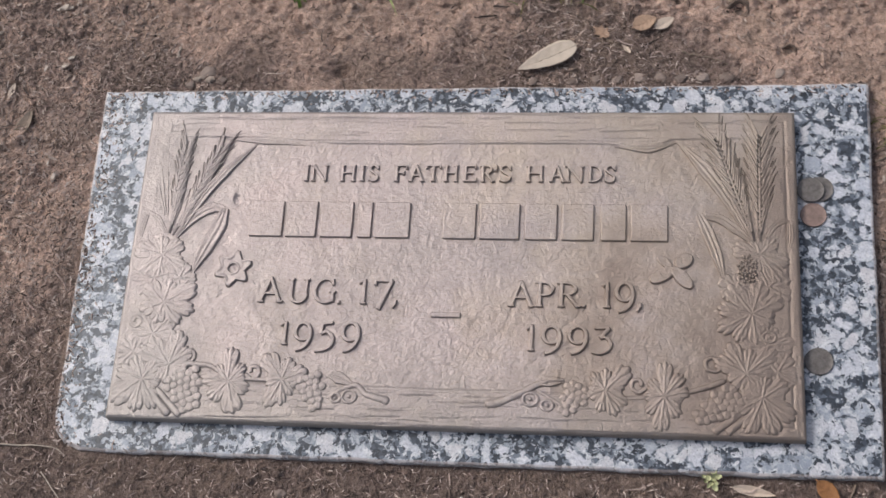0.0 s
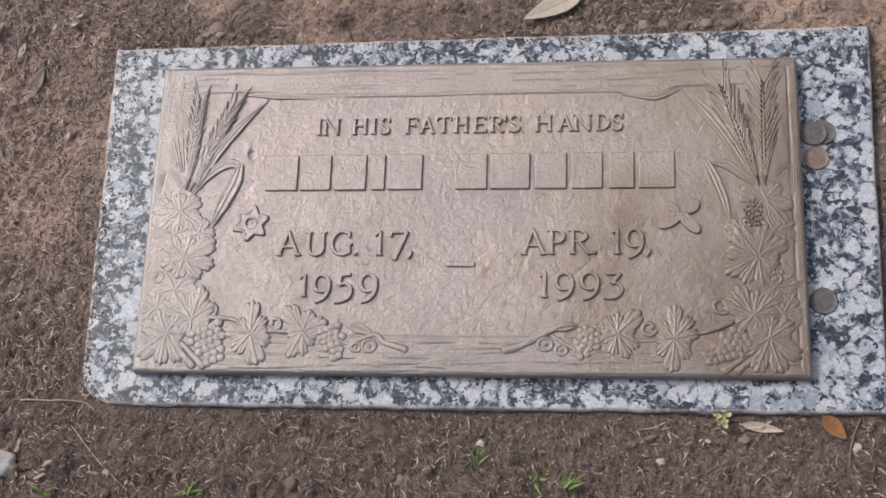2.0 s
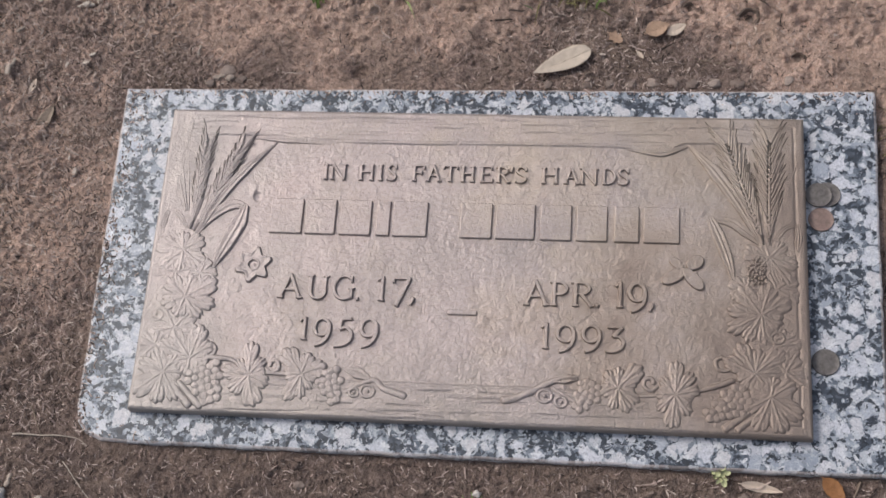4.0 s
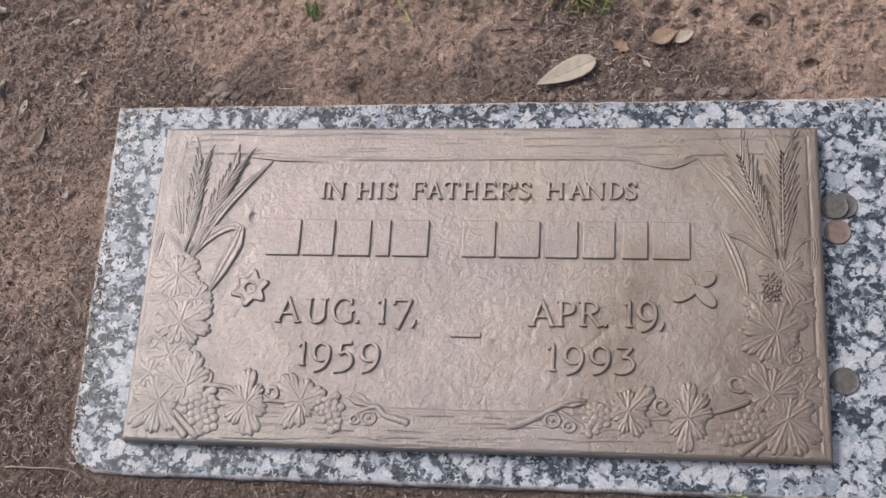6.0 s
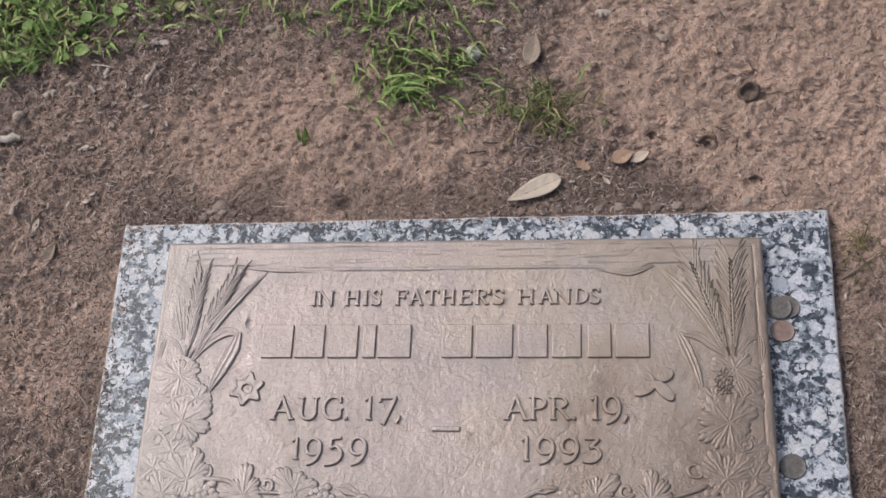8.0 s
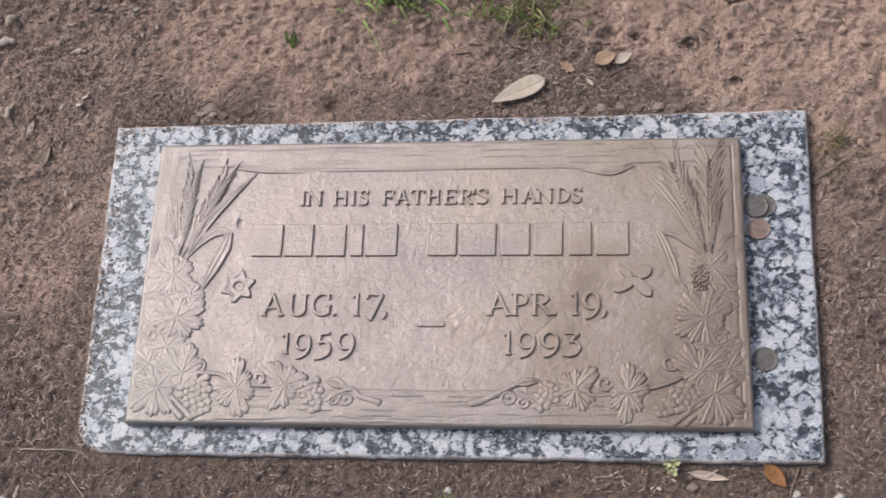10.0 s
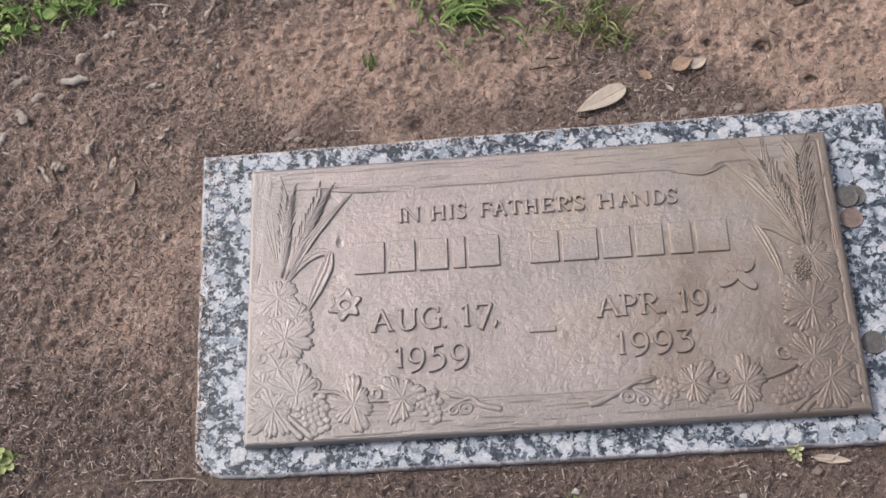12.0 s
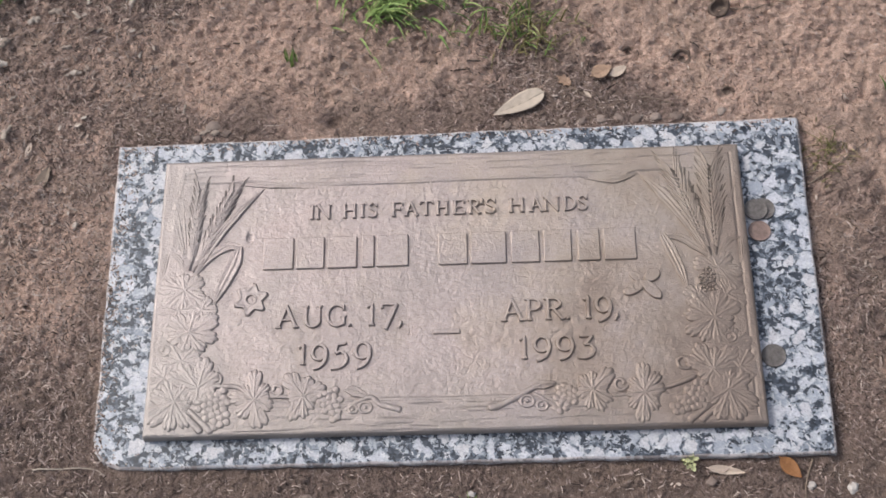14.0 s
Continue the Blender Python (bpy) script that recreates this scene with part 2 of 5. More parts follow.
BRONZE = make_bronze()
GRANITE = make_granite("polished_granite")
GRANITE_EDGE = make_granite("sawn_granite", 0.6)
SOIL = make_soil()
THATCH = make_island("dead_thatch", (0.0, (0.055, 0.039, 0.032)), (0.36, (0.185, 0.136, 0.113)), (0.64, (0.44, 0.330, 0.288)), (0.88, (0.58, 0.460, 0.400)), (1.0, (0.72, 0.60, 0.515)))
GRASS = make_island("live_grass", (0.0, (0.12, 0.195, 0.05)), (0.45, (0.235, 0.345, 0.095)), (0.8, (0.36, 0.45, 0.16)), (1.0, (0.50, 0.44, 0.23)), rough=0.55)
STRAW = make_island("dry_grass", (0.0, (0.10, 0.085, 0.03)), (0.5, (0.22, 0.20, 0.075)), (1.0, (0.42, 0.33, 0.19)), rough=0.7)
PALE_WEED = make_island("pale_weed", (0.0, (0.34, 0.36, 0.17)), (1.0, (0.52, 0.52, 0.30)), rough=0.6)
CHIP = make_random("weathered_wood_chip", (0.0, (0.29, 0.23, 0.19)), (0.5, (0.42, 0.345, 0.285)), (1.0, (0.56, 0.49, 0.425)))
PEBBLE = make_random("pale_pebble", (0.0, (0.17, 0.125, 0.105)), (0.6, (0.27, 0.205, 0.172)), (1.0, (0.42, 0.335, 0.285)), rough=0.6)
PALE_PEBBLE = make_random("whitish_pebble", (0.0, (0.50, 0.45, 0.41)), (1.0, (0.62, 0.57, 0.53)), rough=0.6)
TAN_LEAF = make_random("dry_tan_leaf", (0.0, (0.53, 0.44, 0.355)), (1.0, (0.57, 0.475, 0.38)), rough=0.5, bumpy=160, dark=0.7)
PALE_LEAF = make_random("bleached_leaf", (0.0, (0.62, 0.50, 0.40)), (1.0, (0.70, 0.565, 0.455)), rough=0.6, bumpy=180, dark=0.6)
ORANGE_LEAF = make_random("orange_leaf", (0.0, (0.28, 0.125, 0.05)), (1.0, (0.33, 0.155, 0.065)), rough=0.45, bumpy=200, dark=0.5)
RUST_LEAF = make_random("rusty_leaf", (0.0, (0.44, 0.29, 0.20)), (1.0, (0.48, 0.32, 0.22)), rough=0.55, bumpy=200, dark=0.5)
BARK = make_random("brown_bark_leaf", (0.0, (0.27, 0.21, 0.165)), (1.0, (0.35, 0.275, 0.215)), bumpy=220)
TWIG = make_random("dry_twig", (0.0, (0.22, 0.16, 0.12)), (1.0, (0.40, 0.32, 0.25)), bumpy=400)
ROOT = make_random("pale_root", (0.0, (0.46, 0.385, 0.31)), (1.0, (0.58, 0.50, 0.42)), bumpy=400)
POD = make_random("dark_seed_pod", (0.0, (0.12, 0.086, 0.068)), (1.0, (0.18, 0.13, 0.105)), rough=0.6, bumpy=400)


def make_coin(name, base, stain):
    n = Nodes(name)
    c = n.mix(n.ramp(n.noise(260, 5), (0.4, 0.0), (0.68, 0.8)), base, stain)
    return n.done(c, n.ramp(n.noise(500, 3), (0.3, 0.42), (0.7, 0.6)), 0.35, n.bump(n.noise(900, 3), 0.0003, 0.5))


NICKEL = make_coin("tarnished_nickel", (0.175, 0.158, 0.148), (0.095, 0.080, 0.072))
COPPER = make_coin("tarnished_copper", (0.29, 0.20, 0.17), (0.17, 0.125, 0.105))


# ---- mesh helpers ----
def part(name, bm, material, parent=None, label="", smooth=True):
    """Links a bmesh as one mesh object under a thing or a part."""
    me = bpy.data.meshes.new(name)
    bm.to_mesh(me)
    bm.free()
    return linked(name, me, material, parent, label, smooth)


def linked(name, me, material, parent=None, label="", smooth=True):
    if smooth:
        me.polygons.foreach_set("use_smooth", [True] * len(me.polygons))
    if not me.materials:
        me.materials.append(material)
    ob = new(name, me)
    if parent:
        ob.parent = parent
    if label:
        ob["label"] = label
    return ob


def lattice(ix, iy, seed):
    h = (ix.astype(np.int64) * 374761393 + iy.astype(np.int64) * 668265263 + seed * 974711) & 0x7FFFFFFF
    h = ((h ^ (h >> 13)) * 1274126177) & 0x7FFFFFFF
    return ((h ^ (h >> 16)) & 0xFFFF) / 65535.0


def field(x, y, size, seed=0, octaves=1, gain=0.5):
    """Smooth value noise in -1..1 with features of that size in metres."""
    out, amp, total = np.zeros(np.broadcast(x, y).shape), 1.0, 0.0
    for o in range(octaves):
        u, v = x / size + 7.3 * o + 1000, y / size + 3.1 * o + 1000
        iu, iv = np.floor(u), np.floor(v)
        fu, fv = u - iu, v - iv
        fu, fv = fu * fu * (3 - 2 * fu), fv * fv * (3 - 2 * fv)
        a, b = lattice(iu, iv, seed + o), lattice(iu + 1, iv, seed + o)
        c, d = lattice(iu, iv + 1, seed + o), lattice(iu + 1, iv + 1, seed + o)
        out = out + amp * (2 * ((a + (b - a) * fu) * (1 - fv) + (c + (d - c) * fu) * fv) - 1)
        total += amp
        amp, size = amp * gain, size * 0.5
    return out / total


def step(a, b, x):
    t = np.clip((x - a) / (b - a), 0, 1)
    return t * t * (3 - 2 * t)


def grid_mesh(name, xs, ys, z):
    """A sheet over the lines xs and ys, z[j, i] high."""
    nx, ny = len(xs), len(ys)
    gx, gy = np.meshgrid(xs, ys)
    co = np.stack([gx, gy, z], -1).reshape(-1, 3)
    i = np.arange((nx - 1) * (ny - 1))
    a = (i // (nx - 1)) * nx + i % (nx - 1)
    quads = np.stack([a, a + 1, a + 1 + nx, a + nx], -1)
    me = bpy.data.meshes.new(name)
    me.vertices.add(len(co))
    me.vertices.foreach_set("co", co.ravel())
    me.loops.add(4 * len(quads))
    me.loops.foreach_set("vertex_index", quads.ravel())
    me.polygons.add(len(quads))
    me.polygons.foreach_set("loop_start", np.arange(len(quads)) * 4)
    me.update(calc_edges=True)
    return me


def raw_mesh(name, verts, faces):
    me = bpy.data.meshes.new(name)
    me.from_pydata(verts, [], faces)
    me.update()
    return me


def spline(points, count):
    """Evenly stepped points on a smooth curve through the given ones."""
    p = [Vector(q) for q in points]
    p = [2 * p[0] - p[1], *p, 2 * p[-1] - p[-2]]
    out = []
    for k in range(count):
        s = k / (count - 1) * (len(p) - 3)
        i = min(int(s), len(p) - 4)
        u = s - i
        a, b, c, d = p[i:i + 4]
        out.append(0.5 * (2 * b + (c - a) * u + (2 * a - 5 * b + 4 * c - d) * u * u + (3 * b - a - 3 * c + d) * u ** 3))
    return out


def tube(bm, points, radii, sides=7, flat=1.0):
    """A tapered tube along points; flat squeezes its height."""
    rings = []
    for i, p in enumerate(points):
        t = (points[min(i + 1, len(points) - 1)] - points[max(i - 1, 0)]).normalized()
        side = t.cross(Vector((0, 0, 1)))
        side = side.normalized() if side.length > 1e-4 else Vector((1, 0, 0))
        up = side.cross(t)
        r = radii[i] if isinstance(radii, (list, tuple)) else radii
        rings.append([bm.verts.new(p + r * (math.cos(a) * side + flat * math.sin(a) * up)) for a in (math.tau * k / sides for k in range(sides))])
    for r0, r1 in zip(rings, rings[1:]):
        for k in range(sides):
            bm.faces.new((r0[k], r0[(k + 1) % sides], r1[(k + 1) % sides], r1[k]))
    bm.faces.new(list(reversed(rings[0])))
    bm.faces.new(rings[-1])


def blob(bm, centre, radii, turn=0.0, rough=0.15, seed=0, level=1):
    """A lumpy closed lump."""
    made = bmesh.ops.create_icosphere(bm, subdivisions=level, radius=1.0)["verts"]
    m = Matrix.Translation(centre) @ Matrix.Rotation(turn, 4, "Z") @ Matrix.Diagonal((*radii, 1))
    for v in made:
        k = 1 + rough * noise.noise(v.co * 1.7 + Vector((seed * 3.7, seed * 1.3, 0)))
        v.co = m @ (v.co * k)
    return made


# ---- ground ----
GZ, PZ = 0.012, 0.024          # top of the granite, top of the bronze border
WX0, WX1, WY0, WY1 = -0.362, 0.374, -0.182, 0.190


def ground_height(x, y):
    x, y = np.asarray(x, float), np.asarray(y, float)
    near = step(3.0, 0.9, np.hypot(x, y))
    z = 0.006 * field(x, y, 0.16, 1, 2) + near * (0.0042 * field(x, y, 0.045, 5, 2) + 0.0046 * field(x, y, 0.015, 9, 2) + 0.0036 * field(x, y, 0.0062, 13))
    z = z + 0.05 * (1 - near) * field(x, y, 2.5, 21, 2)
    rough = step(0.05, 0.40, x) * step(0.10, 0.30, y)
    z = z + near * rough * 0.004 * np.abs(field(x, y, 0.022, 31, 2))
    # level against the stone: higher behind and beside it, lower in front
    dx, dy = np.maximum(np.maximum(WX0 - x, x - WX1), 0), np.maximum(np.maximum(WY0 - y, y - WY1), 0)
    d = np.hypot(dx, dy)
    by = step(0.10, 0.0, d)
    want = 0.0045 + 0.0040 * step(-0.14, 0.16, y) * step(0.40, 0.34, x)
    want = want - 0.005 * step(0.36, 0.372, x) * step(0.03, 0.0, d)
    z = z * (1 - 0.6 * by) + want * by
    for px, py, pr, pd in ((0.259, 0.276, 0.010, 0.010), (0.3057, 0.2302, 0.006, 0.007), (-0.1255, 0.209, 0.010, 0.012), (0.2004, 0.2898, 0.007, 0.006)):
        z = z - pd * np.exp(-((x - px) ** 2 + (y - py) ** 2) / pr ** 2)
    inside = (x > WX0 + 0.012) & (x < WX1 - 0.012) & (y > WY0 + 0.012) & (y < WY1 - 0.012)
    return np.where(inside, -0.04, z)


def on_ground(x, y, lift=0.0):
    return Vector((x, y, float(ground_height(x, y)) + lift))


def graded(a, b, pitch, reach, growth=1.35):
    core = list(np.arange(a, b + pitch / 2, pitch))
    lo, hi, s = [], [], pitch
    while (hi[-1] if hi else b) < reach:
        s *= growth
        lo.append((lo[-1] if lo else a) - s)
        hi.append((hi[-1] if hi else b) + s)
    return np.array(lo[::-1] + core + hi)


gx, gy = graded(-0.66, 0.60, 0.0028, 400), graded(-0.32, 0.56, 0.0028, 400)
tagged(linked("ground", grid_mesh("ground", gx, gy, ground_height(*np.meshgrid(gx, gy))), SOIL),
       "bare brown and sandy pink soil with dead thatch", "ground", kind="structure")


# ---- granite base ----
def granite_base():
    bm = bmesh.new()
    out = [(-0.3625, 0.1815), (-0.3575, -0.150), (-0.354, -0.163), (-0.345, -0.174), (-0.331, -0.1805), (-0.31, -0.1815), (0.3695, -0.1815), (0.3745, 0.1895)]
    # split the sides so that the arrises can waver
    ring = []
    for (x0, y0), (x1, y1) in zip(out, out[1:] + out[:1]):
        n = max(1, int(math.hypot(x1 - x0, y1 - y0) / 0.006))
        ring += [(x0 + (x1 - x0) * k / n, y0 + (y1 - y0) * k / n) for k in range(n)]
    cx, cy = 0.005, 0.003
    rows = []
    for inset, z, wav in ((0.0, -0.075, 0.002), (0.0, 0.002, 0.0012), (0.0, GZ - 0.0024, 0.0011), (0.0010, GZ - 0.0008, 0.0011), (0.0026, GZ, 0.0008)):
        row = []
        for x, y in ring:
            w = 0.65 * wav * (float(field(x, y, 0.012, 40)) + 0.7 * float(field(x, y, 0.05, 41)))
            sx = -math.copysign(1, x - cx) * (abs(x - cx) > 0.33)
            sy = -math.copysign(1, y - cy) * (abs(y - cy) > 0.165)
            row.append(bm.verts.new((x + sx * (inset + w), y + sy * (inset + w), z)))
        rows.append(row)
    n = len(ring)
    for r0, r1 in zip(rows, rows[1:]):
        for k in range(n):
            bm.faces.new((r0[k], r0[(k + 1) % n], r1[(k + 1) % n], r1[k]))
    sides = tagged(new("gravestone_base"), "speckled white and blue-grey granite slab set in the soil", "gravestone")
    crown = bmesh.new()
    rim = [crown.verts.new(v.co) for v in rows[-1]]
    bmesh.ops.triangulate(crown, faces=[crown.faces.new(rim)])
    bmesh.ops.recalc_face_normals(bm, faces=bm.faces)
    bmesh.ops.recalc_face_normals(crown, faces=crown.faces)
    part("polished_top", crown, GRANITE, sides, "polished speckled granite face", smooth=False)
    part("sawn_edge", bm, GRANITE_EDGE, sides, "rough sawn granite edge stained by soil", smooth=False)


granite_base()

# ---- bronze plaque ----
plaque = tagged(new("bronze_plaque"), "weathered brown bronze grave marker with raised lettering and vines", "plaque")
PANEL = PZ - 0.0009
PW, PH = 0.305, 0.1525


def plaque_body():
    xs, ys = np.linspace(-PW, PW, 761), np.linspace(-PH, PH, 521)
    x, y = np.meshgrid(xs, ys)
    # sunk panel with wavering edges
    top = 0.1195 + 0.0012 * field(x, y * 0, 0.05, 3) + 0.0060 * step(-0.155, -0.205, x) - 0.008 * np.exp(-((x - 0.166) / 0.016) ** 2) + 0.006 * step(0.178, 0.197, x)
    bottom = -0.1185 + 0.001 * field(x, y * 0, 0.06, 4)
    inside = step(0.0012, -0.0012, y - top) * step(-0.0016, 0.0016, y - bottom) * step(0.300, 0.225, np.abs(x))
    z = PZ - 0.0010 * inside
    # a fine groove along the panel's upper and lower edges
    for line in (top + 0.0022, bottom - 0.0022):
        z = z - 0.00045 * np.exp(-((y - line) / 0.0007) ** 2) * step(0.2, 0.15, np.abs(x))
    # hide-like wrinkles in the panel, wood grain in the border
    warp = 0.006 * field(x, y, 0.018, 8, 2)
    hide = 0.5 * field(x + warp, y - warp, 0.0052, 6, 2) - 0.9 * np.abs(field(x - warp, y + warp, 0.011, 7, 2)) + 0.35 * field(x, y, 0.03, 9)
    z = z + inside * 0.00033 * hide
    flow = y + 0.004 * field(x, y, 0.09, 11, 2)
    grain = field(x * 0.055, flow, 0.0034, 12, 2) - 1.3 * step(0.35, 0.75, field(x * 0.09, flow, 0.0046, 14))
    side = field(y * 0.06 + 3, x + 0.003 * field(x, y, 0.05, 15), 0.0040, 16, 2)
    wood = np.where(np.abs(x) > 0.283, 0.6 * side, grain)
    # long broken cracks in the boards
    crack = np.zeros_like(z)
    for k, (at, lo, hi) in enumerate(((0.1455, -0.28, 0.20), (0.1410, -0.10, 0.27), (0.1365, -0.20, 0.05), (0.1330, 0.00, 0.22), (0.1285, -0.24, -0.08), (0.1265, 0.08, 0.19),
                                      (-0.1250, -0.05, 0.10), (-0.1290, -0.02, 0.08), (-0.1335, -0.04, 0.16), (-0.1390, -0.20, -0.02), (-0.1420, 0.00, 0.10), (-0.1445, -0.23, 0.20), (-0.1480, -0.10, 0.05))):
        line = at + 0.0016 * field(x + 0.3 * k, y * 0, 0.06, 70 + k, 2) + 0.018 * (x - 0.5 * (lo + hi)) * (1 if at < 0 else -0.4) * (k % 3 - 0.6)
        live = step(lo, lo + 0.02, x) * step(hi, hi - 0.02, x) * step(-0.25, 0.15, field(x * 0.5, y * 0 + k, 0.014, 90 + k, 2))
        crack = np.maximum(crack, live * np.exp(-((y - line) / 0.00062) ** 2))
    z = z + (1 - inside) * (0.00034 * wood - 0.00075 * crack)
    # worn dents and one gouge
    z = z - (0.0016 + 0.0008 * field(x, y, 0.003, 44, 2)) * np.exp(-(((x + 0.2095) / 0.0034) ** 2 + ((y - 0.061) / 0.0050) ** 2) ** 2)
    # rounded edge
    e = np.minimum(PW - np.abs(x), PH - np.abs(y))
    z = z - 0.0011 * step(0.0034, 0.0, e) ** 2
    z = z - 0.0006 * np.exp(-((e - 0.0095) / 0.0011) ** 2) * (x > 0.25)
    me = grid_mesh("body", xs, ys, z)
    bm = bmesh.new()
    bm.from_mesh(me)
    bpy.data.meshes.remove(me)
    rim = [ed for ed in bm.edges if ed.is_boundary]
    low = bmesh.ops.extrude_edge_only(bm, edges=rim)["geom"]
    for v in (g for g in low if isinstance(g, bmesh.types.BMVert)):
        v.co = (v.co.x + math.copysign(0.0008, v.co.x) * (abs(v.co.x) > PW - 1e-5), v.co.y + math.copysign(0.0008, v.co.y) * (abs(v.co.y) > PH - 1e-5), GZ + 0.0002)
    bmesh.ops.recalc_face_normals(bm, faces=bm.faces)
    return part("body", bm, BRONZE, plaque)


plaque_body()

# ---- raised lettering: strokes of a Roman hand, thick down strokes and thin cross strokes ----
def bow(cx, cy, rx, ry, a0, a1, n=14):
    return [(cx + rx * math.cos(radians(a0 + (a1 - a0) * k / n)), cy + ry * math.sin(radians(a0 + (a1 - a0) * k / n))) for k in range(n + 1)]


def stem(x, y0=0.0, y1=1.0):
    return ("T", [(x, y0), (x, y1)])


def thin(*pts):
    return ("t", list(pts))


def thick(*pts):
    return ("T", list(pts))


def round_stroke(*pts):
    return ("r", list(pts))


def foot(x, y=0.0):
    return ("s", [(x, y)])


# strokes of each character in a unit box
GLYPHS = {
    "I": [stem(0.5), foot(0.5), foot(0.5, 1)],
    "N": [thin((0.12, 0), (0.12, 1)), thick((0.08, 1), (0.90, 0.0)), thin((0.90, 0.0), (0.90, 1)), foot(0.12), foot(0.08, 1), foot(0.92, 1)],
    "H": [stem(0.16), stem(0.84), thin((0.16, 0.52), (0.84, 0.52)), foot(0.16), foot(0.84), foot(0.16, 1), foot(0.84, 1)],
    "S": [round_stroke((0.88, 0.80), (0.70, 0.95), (0.45, 0.98), (0.20, 0.88), (0.17, 0.72), (0.35, 0.58), (0.62, 0.47), (0.84, 0.33), (0.82, 0.13), (0.58, 0.02), (0.32, 0.03), (0.10, 0.20)),
          thin((0.90, 0.74), (0.88, 0.98)), thin((0.09, 0.28), (0.11, 0.03))],
    "F": [stem(0.22), thin((0.10, 0.97), (0.95, 0.97)), thin((0.95, 0.98), (0.95, 0.78)), thin((0.22, 0.52), (0.74, 0.52)), thin((0.74, 0.62), (0.74, 0.42)), foot(0.22)],
    "A": [thin((0.10, 0.0), (0.48, 1.0)), thick((0.46, 1.0), (0.90, 0.0)), thin((0.25, 0.36), (0.74, 0.36)), foot(0.10), foot(0.90)],
    "T": [stem(0.5), thin((0.03, 0.97), (0.97, 0.97)), thin((0.04, 0.98), (0.02, 0.80)), thin((0.96, 0.98), (0.98, 0.80)), foot(0.5)],
    "E": [stem(0.20), thin((0.08, 0.97), (0.92, 0.97)), thin((0.92, 0.98), (0.93, 0.80)), thin((0.20, 0.52), (0.72, 0.52)), thin((0.08, 0.03), (0.95, 0.03)), thin((0.96, 0.02), (0.98, 0.22))],
    "R": [stem(0.20), round_stroke((0.20, 0.97), *bow(0.45, 0.74, 0.36, 0.23, 90, -90), (0.20, 0.51)), thick((0.46, 0.50), (0.92, 0.0)), foot(0.20), foot(0.92), foot(0.14, 1)],
    "P": [stem(0.24), round_stroke((0.24, 0.97), *bow(0.48, 0.72, 0.42, 0.25, 90, -90), (0.24, 0.47)), foot(0.24), foot(0.17, 1)],
    "D": [stem(0.18), round_stroke((0.10, 0.97), *bow(0.36, 0.5, 0.58, 0.47, 90, -90), (0.10, 0.03))],
    "U": [stem(0.17, 0.32), round_stroke((0.17, 0.36), *bow(0.50, 0.34, 0.33, 0.33, 180, 360)), thin((0.83, 0.30), (0.83, 1.0)), foot(0.17, 1), foot(0.83, 1)],
    "G": [round_stroke(*bow(0.54, 0.5, 0.46, 0.48, 48, 318, 24)), stem(0.86, 0.08, 0.44), foot(0.86, 0.44), thin((0.85, 0.98), (0.86, 0.74))],
    "1": [stem(0.62), thin((0.22, 0.84), (0.62, 0.99)), foot(0.62)],
    "7": [thin((0.06, 0.95), (0.96, 0.95)), thin((0.06, 0.96), (0.05, 0.80)), thick((0.94, 0.95), (0.28, 0.0))],
    "9": [round_stroke(*bow(0.47, 0.67, 0.41, 0.30, 0, 360, 22)), round_stroke((0.88, 0.70), (0.88, 0.48), (0.74, 0.24), (0.48, 0.07), (0.18, 0.0))],
    "5": [thin((0.36, 0.94), (0.86, 0.98)), thin((0.36, 0.95), (0.30, 0.62)), round_stroke((0.30, 0.60), (0.55, 0.67), (0.80, 0.58), (0.90, 0.40), (0.80, 0.19), (0.50, 0.05), (0.06, 0.0))],
    "3": [thin((0.16, 0.96), (0.84, 0.96)), thick((0.84, 0.96), (0.42, 0.60)), round_stroke((0.42, 0.60), (0.68, 0.60), (0.88, 0.46), (0.88, 0.25), (0.66, 0.07), (0.36, 0.0), (0.06, 0.05))],
    ".": [thick((0.5, 0.2), (0.5, 0.8))], ",": [thick((0.65, 1.0), (0.6, 0.5)), thin((0.62, 0.6), (0.15, 0.0))], "'": [thick((0.6, 1.0), (0.35, 0.0))]}


def ridge(bm, pts, widths, low, high):
    """A raised stroke with sloping sides and chamfered ends."""
    prof = ((-1.08, 0.0), (-0.92, 0.72), (-0.66, 0.97), (0.0, 1.0), (0.66, 0.97), (0.92, 0.72), (1.08, 0.0))
    n = len(pts)
    rows = []
    for i, p in enumerate(pts):
        t = (pts[min(i + 1, n - 1)] - pts[max(i - 1, 0)]).normalized()
        s = Vector((-t.y, t.x))
        w = widths[i] / 2
        at = [(0.0, 1.0)]
        if i == 0:
            at = [(-0.45, 0.0), (-0.25, 0.8), (0.1, 1.0)]
        elif i == n - 1:
            at = [(-0.1, 1.0), (0.25, 0.8), (0.45, 0.0)]
        for along, tall in at:
            rows.append([bm.verts.new((*(p + t * (along * w) + s * (u * w)), low + (high - low) * h * tall)) for u, h in prof])
    for r0, r1 in zip(rows, rows[1:]):
        for a in range(len(prof) - 1):
            bm.faces.new((r0[a], r1[a], r1[a + 1], r0[a + 1]))


